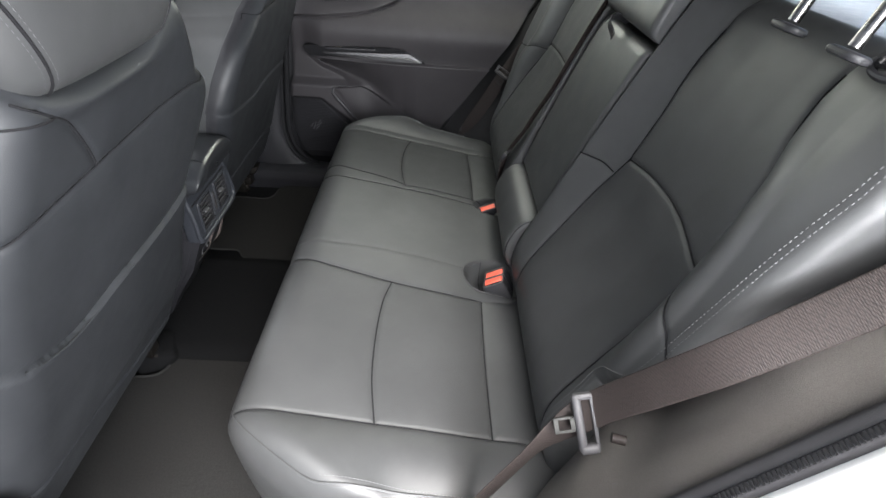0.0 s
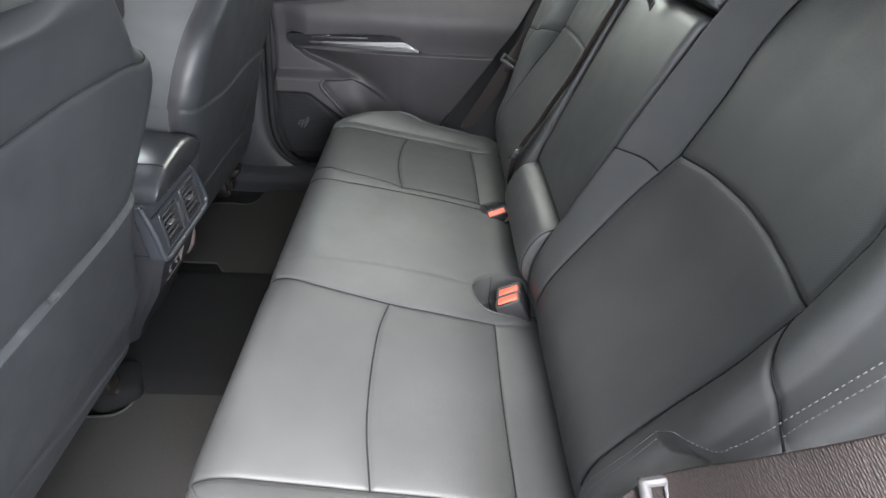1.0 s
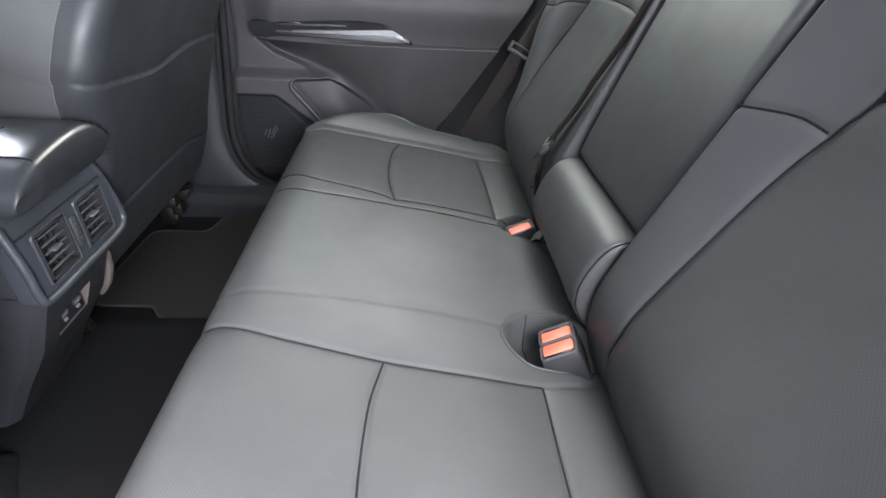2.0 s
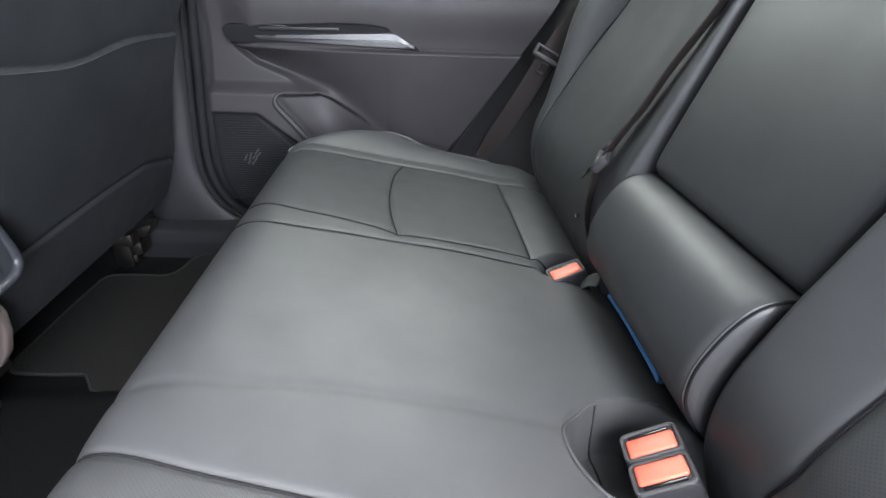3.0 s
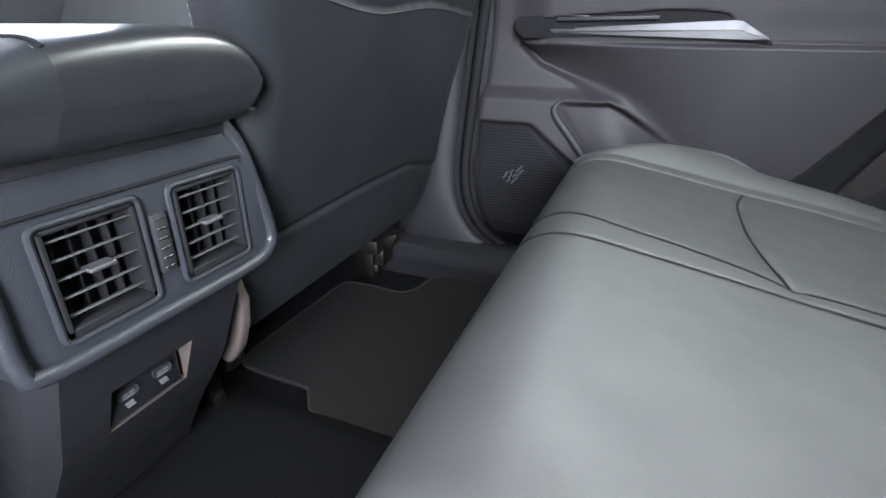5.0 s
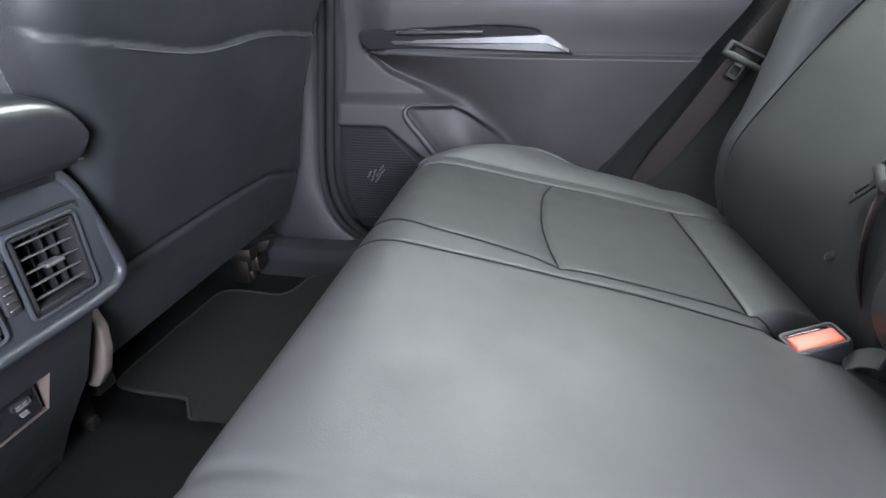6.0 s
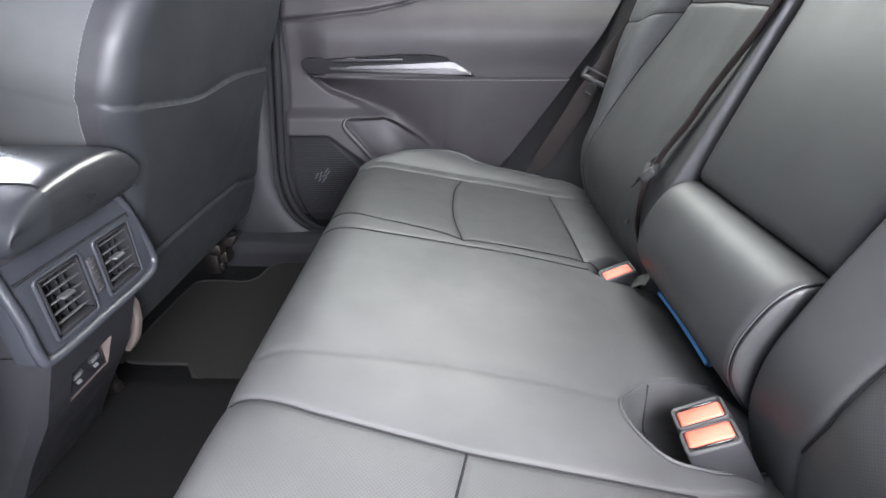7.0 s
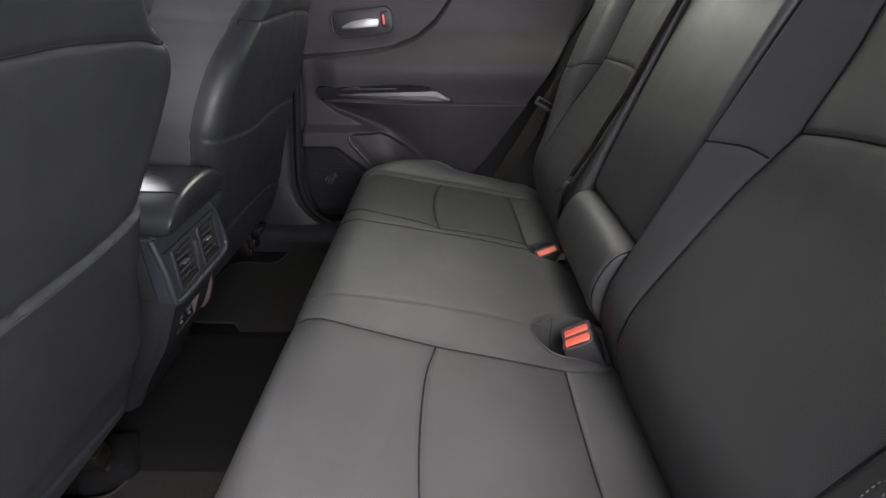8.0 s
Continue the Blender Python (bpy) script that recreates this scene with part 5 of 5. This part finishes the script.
    hb = part("handle_bezel", join(moved(prism(rounded(-0.090, 0.090, -0.036, 0.036, 0.024, 6), "y", -0.003, 0.012, 0.003), hz)), M_DARK, root, "dark handle recess")
    ring = np.array([(u, -0.004, v) for u, v in rounded(-0.090, 0.090, -0.036, 0.036, 0.024, 6)])
    ring = np.array([hz @ Vector(p) for p in ring])
    part("handle_rim", tube(ring, 0.003, 8, True), M_TRIM, hb)
    part("handle_lever", moved(prism([(-0.060, -0.016), (0.045, -0.018), (0.050, 0.004), (0.02, 0.010), (-0.03, 0.006), (-0.062, -0.006)], "y", -0.012, -0.002, 0.004), hz), M_SATIN, hb, "silver door release lever")
    part("lock_knob", moved(box(0.056, 0.078, -0.014, -0.002, -0.020, 0.022, 0.004), hz), M_DARK, hb, "door lock button")
    part("lock_mark", moved(box(0.060, 0.066, -0.0155, -0.013, -0.012, 0.014, 0.001), hz), M_RED, hb, "red lock mark")
    pts = [(x, 1.815 - 0.02 - 0.034, z + 0.005) for x, z in D_STITCH[:-1]]
    stitches("stitching", [(p[0], p[1] + 0.004, p[2]) for p in pts], (0, -1, 0), 0.006, 0.003, 0.0008, M_DTHREAD, root)


far_door()


# ---------- pillars, seals and rear quarter trims ----------
def pillars():
    w = thing("centre_pillar", "dark grey centre pillar trim by the far door", "pillar trim", kind="structure")
    pts = [(-0.425, 0.060), (-0.470, 0.085), (-0.500, 0.118), (-0.520, 0.165), (-0.527, 0.23), (-0.518, 0.34), (-0.506, 0.45), (-0.486, 0.645), (-0.470, 0.80), (-0.455, 1.0)]
    line = spline([(x - 0.006, 1.752, z) for x, z in pts], step=0.02)
    part("door_seal", tube(line, 0.010, 10), M_RUBBER, w, "black rubber door seal")
    part("door_seal", tube(line + np.array((-0.017, -0.012, 0.0)), 0.0085, 10), M_RUBBER, w)
    L = spline(pts, step=0.02)
    wid = np.interp(L[:, 1], [0.05, 0.10, 0.2, 0.4, 1.0], [0.20, 0.16, 0.075, 0.055, 0.05])
    q = [(0.020, 1.762), (0.024, 1.735), (0.034, 1.722), (0.4, 1.714), (0.75, 1.716), (1.0, 1.722), (1.15, 1.745), (1.2, 1.80)]
    P = np.zeros((len(L), len(q), 3))
    for j, (t, y) in enumerate(q):
        P[:, j, 0] = L[:, 0] - np.where(t < 0.1, t, 0.03 + wid * t)
        P[:, j, 1] = y
        P[:, j, 2] = L[:, 1] - 0.02 * t * (L[:, 1] < 0.15)
    sheet(P, P[..., [0, 2]].copy(), np.zeros((len(L) - 1, len(q) - 1), int), {0: ("pillar_cover", M_DARK, "smooth grey pillar cover")}, w)
    part("sill_cover", prism([(1.655, 0.0), (1.658, 0.040), (1.670, 0.066), (1.71, 0.074), (1.76, 0.070), (1.80, 0.05), (1.80, -0.05), (1.655, -0.05)], "x", -0.85, 0.12, 0.006), M_UNDER, w, "dark sill cover")
    for far in (True, False):
        t = thing("rear_quarter_trim", "felt-covered trim between the rear door and the seat, coloured darker for shade" if far else "felt-covered trim panel beside the open rear door, coloured paler for daylight", "side trim", "rear quarter trims", "structure")
        if far:
            edge = [(0.03, 0.19), (0.075, 0.262), (0.160, 0.395), (0.253, 0.545), (0.377, 0.748), (0.46, 0.87), (0.60, 1.05)]
        else:
            edge = [(0.02, 0.12), (0.06, 0.22), (0.11, 0.31), (0.185, 0.43), (0.262, 0.552), (0.365, 0.71), (0.47, 0.87), (0.60, 1.05)]
        L = spline(edge, step=0.012)
        y_out, y_in = (1.780, 1.585) if far else (0.228, 0.400)
        sg = 1 if far else -1
        n = 14
        P = np.zeros((len(L), n + 3, 3))
        for j, (dx, dy) in enumerate([(-0.012, 0.028), (-0.010, 0.012), (-0.005, 0.003)]):
            P[:, j] = np.column_stack([L[:, 0] + dx, np.full(len(L), y_out + sg * dy), L[:, 1]])
        for j in range(n):
            u = j / (n - 1)
            xi = 0.275 + 0.27 * np.maximum(L[:, 1] - 0.30, -0.3) + 0.02
            xi = np.maximum(xi - (0 if far else 0.045) * sstep(0.52, 0.40, L[:, 1]), L[:, 0] + 0.05)
            bow = 0.020 * math.sin(math.pi * u)
            P[:, j + 3, 0] = L[:, 0] * (1 - u) + xi * u - bow
            P[:, j + 3, 1] = y_out * (1 - u) + y_in * u + sg * bow
            P[:, j + 3, 2] = L[:, 1]
        ids = np.zeros((len(L) - 1, n + 2), int)
        ids[:, :3] = 1
        # far panel takes the shaded copy of the felt, near the daylit one
        sheet(P, P[..., [0, 2]].copy(), ids, {0: ("trim_panel", M_FELT_SHADED if far else M_FELT_DAYLIT, ""), 1: ("trim_edge", M_DARK if far else M_TRIM, "")}, t)
        sl = np.column_stack([L[:, 0] - (-0.004 if far else 0.009), np.full(len(L), y_out + sg * (0.008 if far else 0.010)), L[:, 1] - 0.004])
        part("door_seal", tube(sl, 0.007 if far else 0.011, 10), M_RUBBER if far else M_TRIM, t, "rubber door seal")
        if far:
            part("door_seal", tube(sl + np.array((-0.011, -0.004, 0.005)), 0.005, 10), M_RUBBER, t)
        else:
            lip = spline(sl + np.array((-0.006, -0.012, 0.0)), step=0.0042)
            part("seal_base", tube(lip, 0.008, 10), M_TRIM, t, "grey seal lip")
            V, F = [], []
            for k in range(len(lip) - 1):
                bm = moved(box(-0.003, 0.003, -0.0035, 0.0035, -0.0011, 0.0011, 0.0), Matrix.Translation(lip[k] + np.array((-0.0065, 0.0, 0.002))) @ pose(0, 0, 0, 0, 30, 0))
                o = len(V)
                bm.verts.index_update()
                V += [tuple(v.co) for v in bm.verts]
                F += [tuple(o + v.index for v in f.verts) for f in bm.faces]
                bm.free()
            tagged(link_mesh("seal_ribs", V, F, M_RUBBER, t, "black ribbed seal edge", smooth=False), kind="stuff")
            paint = np.zeros((len(L), 7, 3))
            for j, (dx, y) in enumerate([(-0.008, 0.204), (-0.019, 0.1935), (-0.026, 0.186), (-0.024, 0.150), (0.01, 0.095), (0.05, 0.085), (0.40, 0.08)]):
                paint[:, j] = np.column_stack([L[:, 0] + dx, np.full(len(L), y), L[:, 1]])
            sheet(paint, paint[..., [0, 2]].copy(), np.zeros((len(L) - 1, 6), int), {0: ("body_paint", M_WHITE, "white painted body edge")}, t)


pillars()


# ---------- seat belts and buckles ----------
def tongue(parent, m):
    """Belt tongue: steel plate with a slot, moulded bar that the strap runs through."""
    body = part("tongue_body", moved(join(box(-0.037, 0.037, -0.0055, 0.0055, -0.015, -0.004, 0.0045, 3), box(-0.036, 0.036, -0.004, 0.004, 0.006, 0.011, 0.002), box(-0.039, -0.026, -0.0065, 0.0065, -0.014, 0.011, 0.005, 3), box(0.028, 0.037, -0.0055, 0.0055, -0.013, 0.011, 0.004)), m), M_TRIM, parent, "grey moulded tongue bar")
    part("tongue_plate", moved(join(box(-0.0105, -0.0062, -0.0011, 0.0011, -0.040, -0.012, 0.0009, 1), box(0.0062, 0.0105, -0.0011, 0.0011, -0.040, -0.012, 0.0009, 1), box(-0.0105, 0.0105, -0.0011, 0.0011, -0.041, -0.034, 0.0009, 1), box(-0.0105, 0.0105, -0.0011, 0.0011, -0.021, -0.010, 0.0009, 1)), m), M_TONGUE, body, "steel tongue plate with a slot")
    return body


def aim(c, down, face):
    """Axes: -z along down, y along face."""
    z = -Vector(down).normalized()
    y = Vector(face)
    y = (y - y.dot(z) * z).normalized()
    x = y.cross(z)
    m = Matrix((x, y, z)).transposed().to_4x4()
    m.translation = c
    return m


def belts():
    b = thing("seat_belt", "brown seat belt hanging beside the wide backrest with its tongue", "seat belt", "rear seat belts")
    p = spline([(0.085, 0.322, 0.285), (0.118, 0.330, 0.350), (0.170, 0.345, 0.44), (0.224, 0.352, 0.515), (0.262, 0.318, 0.615), (0.300, 0.295, 0.692), (0.385, 0.290, 0.785), (0.50, 0.27, 0.95), (0.64, 0.25, 1.18)], step=0.010)
    k = sstep(0.42, 0.54, p[:, 2])[:, None]
    face = np.array((-0.35, -0.40, 0.55)) * k + np.array((0.41, -0.77, -0.02)) * (1 - k)
    d = np.gradient(p, axis=0)
    strap("webbing", p, np.cross(d, face), 0.041, M_BELT, b, "woven brown webbing")
    tongue(b, aim((0.222, 0.344, 0.505), (-0.96, -0.02, -0.26), (-0.18, -0.80, 0.56)))
    part("belt_stop", tube([(0.250, 0.330, 0.497), (0.266, 0.326, 0.497)], 0.006, 10), M_BELT, b, "folded webbing stop")
    b = thing("seat_belt", "brown seat belt hanging beside the narrow backrest by the far door", "seat belt", "rear seat belts")
    p = spline([(0.136, 1.720, 0.24), (0.152, 1.712, 0.29), (0.200, 1.696, 0.385), (0.250, 1.684, 0.485), (0.320, 1.676, 0.605), (0.415, 1.672, 0.78), (0.595, 1.67, 1.10)], step=0.012)
    strap("webbing", p, (0.79, -0.32, -0.52), 0.044, M_BELT, b, "woven brown webbing")
    tongue(b, aim((0.252, 1.674, 0.492), (-0.45, -0.05, -0.85), (-0.4, -0.9, 0.2)))
    part("belt_anchor", moved(box(-0.022, 0.022, -0.005, 0.005, -0.018, 0.016, 0.005), pose(0.142, 1.728, 0.262, 0, 25, 0)), M_DARK, b)
    b = thing("seat_belt", "brown centre seat belt running down beside the folding armrest", "seat belt", "rear seat belts")
    pts = [back_pt(y, s_, d) for y, s_, d in ((1.122, 0.68, -0.004), (1.135, 0.55, 0.009), (1.147, 0.47, 0.014), (1.163, 0.385, 0.017), (1.196, 0.30, 0.020), (1.205, 0.25, 0.024), (1.212, 0.20, 0.034), (1.210, 0.15, 0.040), (1.188, 0.09, 0.030), (1.172, 0.02, -0.02), (1.168, -0.03, -0.05))]
    strap("webbing", spline(np.array(pts), step=0.012), np.array((0.78, 0.60, -0.18)), 0.018, M_BELT, b, "woven brown webbing")
    tongue(b, aim(Vector((0.226, 1.222, 0.428)), (-0.45, 0.25, -0.75), (-0.75, 0.35, 0.35)))


def buckle(parent_name, label, base, m, n):
    root = thing(parent_name, label, "belt buckle", "rear seat buckles")
    for k in range(n):
        y = (k - (n - 1) / 2) * 0.034
        e = 1 if k or n == 1 else -1
        body = part("buckle_body", moved(box(-0.026, 0.026, y - 0.0165, y + 0.0165, -0.055, 0.0, 0.004), m), M_DARK, root, "black buckle body")
        part("buckle_rim", moved(tube(np.array([(u, v + y, 0.0) for u, v in rounded(-0.024, 0.024, -0.0145, 0.0145, 0.005)]), 0.0020, 6, True), m), M_CLIP, body, "pale worn rim")
        part("release_button", moved(box(-0.021, 0.021, y - (0.0125 if e > 0 else 0.0075), y + (0.0075 if e > 0 else 0.0125), -0.004, 0.0028, 0.003, 3), m), M_RED, body, "red release button")
        part("slot", moved(box(-0.018, 0.018, min(y + e * 0.0080, y + e * 0.0122), max(y + e * 0.0080, y + e * 0.0122), -0.004, 0.0010, 0.001), m), M_GLOSS, body)
    return root


belts()
buckle("belt_buckle_pair", "pair of black belt buckles with red buttons in the seat well", None, aim((0.176, 0.858, 0.284), (0.50, -0.18, -0.85), (0.10, 1, 0.0)), 2)
buckle("belt_buckle", "black belt buckle with red button by the narrow seat", None, aim((0.184, 1.172, 0.274), (0.34, 0.05, -0.9), (-0.15, 1, 0.1)), 1)

# blue loop tucked between the cushion and the armrest
loop = thing("blue_strap", "blue fabric strap tucked between cushion and armrest", "strap")
strap("webbing", spline([(0.224, 1.102, 0.280), (0.2235, 1.05, 0.283), (0.222, 0.99, 0.284), (0.2210, 0.97, 0.285), (0.2200, 0.945, 0.284)], step=0.008), (0.4, 0, 1), 0.0050, M_BLUE, loop, "", 0.004)


# ---------- rear headrest ----------
def rear_headrest():
    root = thing("rear_headrest", "black leather rear headrest raised on two chrome posts", "headrest")
    for y in (0.565, 0.468):
        c = np.array((0.392, y, 0.919))
        part("post", tube([c, c + B_S * 0.16], 0.006, 12), M_CHROME, root, "ribbed chrome post")
        part("post_collar", moved(prism(rounded(-0.014, 0.014, -0.023, 0.023, 0.0135), "z", -0.011, -0.003, 0.0035), Matrix.Translation(c) @ pose(0, 0, 0, 0, 12, 0)), M_DARK, root, "black post collar")
    bm = box(-0.05, 0.05, -0.14, 0.14, 0.0, 0.17, 0.045, 5)
    c = np.array((0.392, 0.5165, 0.919)) + B_S * 0.058
    part("cushion", moved(bm, Matrix.Translation(c) @ pose(0, 0, 0, 0, 12, 0)), M_LEATHER, root, "black leather headrest pad")


rear_headrest()
lever = thing("seat_release", "black oval seat release lever on top of the wide backrest", "release lever")
ring = [back_pt(0.436 + 0.020 * math.cos(a), 0.690 + 0.011 * math.sin(a), float(back_bulge(0.690)) + 0.001) for a in np.linspace(0, 2 * math.pi, 28, endpoint=False)]
part("surround", tube(np.array(ring), 0.0035, 8, True), M_DARK, lever, "raised oval surround")
part("tab", tube(spline([back_pt(0.424, 0.690, float(back_bulge(0.69)) + 0.002), back_pt(0.436, 0.693, float(back_bulge(0.69)) + 0.005), back_pt(0.449, 0.690, float(back_bulge(0.69)) + 0.002)], step=0.004), 0.006, 8), M_GLOSS, lever)

# load cover behind the seats, tinted blue-grey for the sky it mirrors
cover = thing("load_cover", "grey roll-out load cover behind the rear seats", "load cover")
part("sheet", box(0.56, 1.34, 0.33, 1.67, 0.800, 0.806, 0.002), M_COVER, cover)
part("roller", box(0.50, 0.57, 0.32, 1.68, 0.775, 0.825, 0.014, 3), M_TRIM, cover)


# ---------- small things ----------
lint = thing("lint_thread", "curled white lint thread on the felt trim", "lint")
part("strand", tube(spline([(0.226, 0.262, 0.520), (0.230, 0.261, 0.522), (0.231, 0.261, 0.517), (0.228, 0.262, 0.514), (0.229, 0.262, 0.509)], step=0.001), 0.00022, 5), M_PRINT, lint)
tab = thing("cloth_tab", "pale grey cloth tab poking out behind the cushion", "cloth tab")
strap("webbing", spline([(0.205, 1.155, 0.262), (0.213, 1.145, 0.276), (0.219, 1.132, 0.284)], step=0.004), (0.5, 0.6, 0.5), 0.022, M_TAB, tab)
stop = thing("seat_stud", "small black stud with a shiny rim on the narrow backrest", "stud")
at_stud = aim(Vector(back_pt(1.236, 0.080, float(back_bulge(0.080)) - 0.001)), -B_N, (0, 1, 0))
part("cap", moved(prism([(0.0055 * math.cos(a * math.pi / 10), 0.0055 * math.sin(a * math.pi / 10)) for a in range(20)], "z", -0.004, 0.003, 0.0015), at_stud), M_DARK, stop)
part("rim", moved(tube(np.array([(0.006 * math.cos(a * math.pi / 12), 0.006 * math.sin(a * math.pi / 12), 0.0025) for a in range(24)]), 0.0006, 6, True), at_stud), M_DIM, stop)
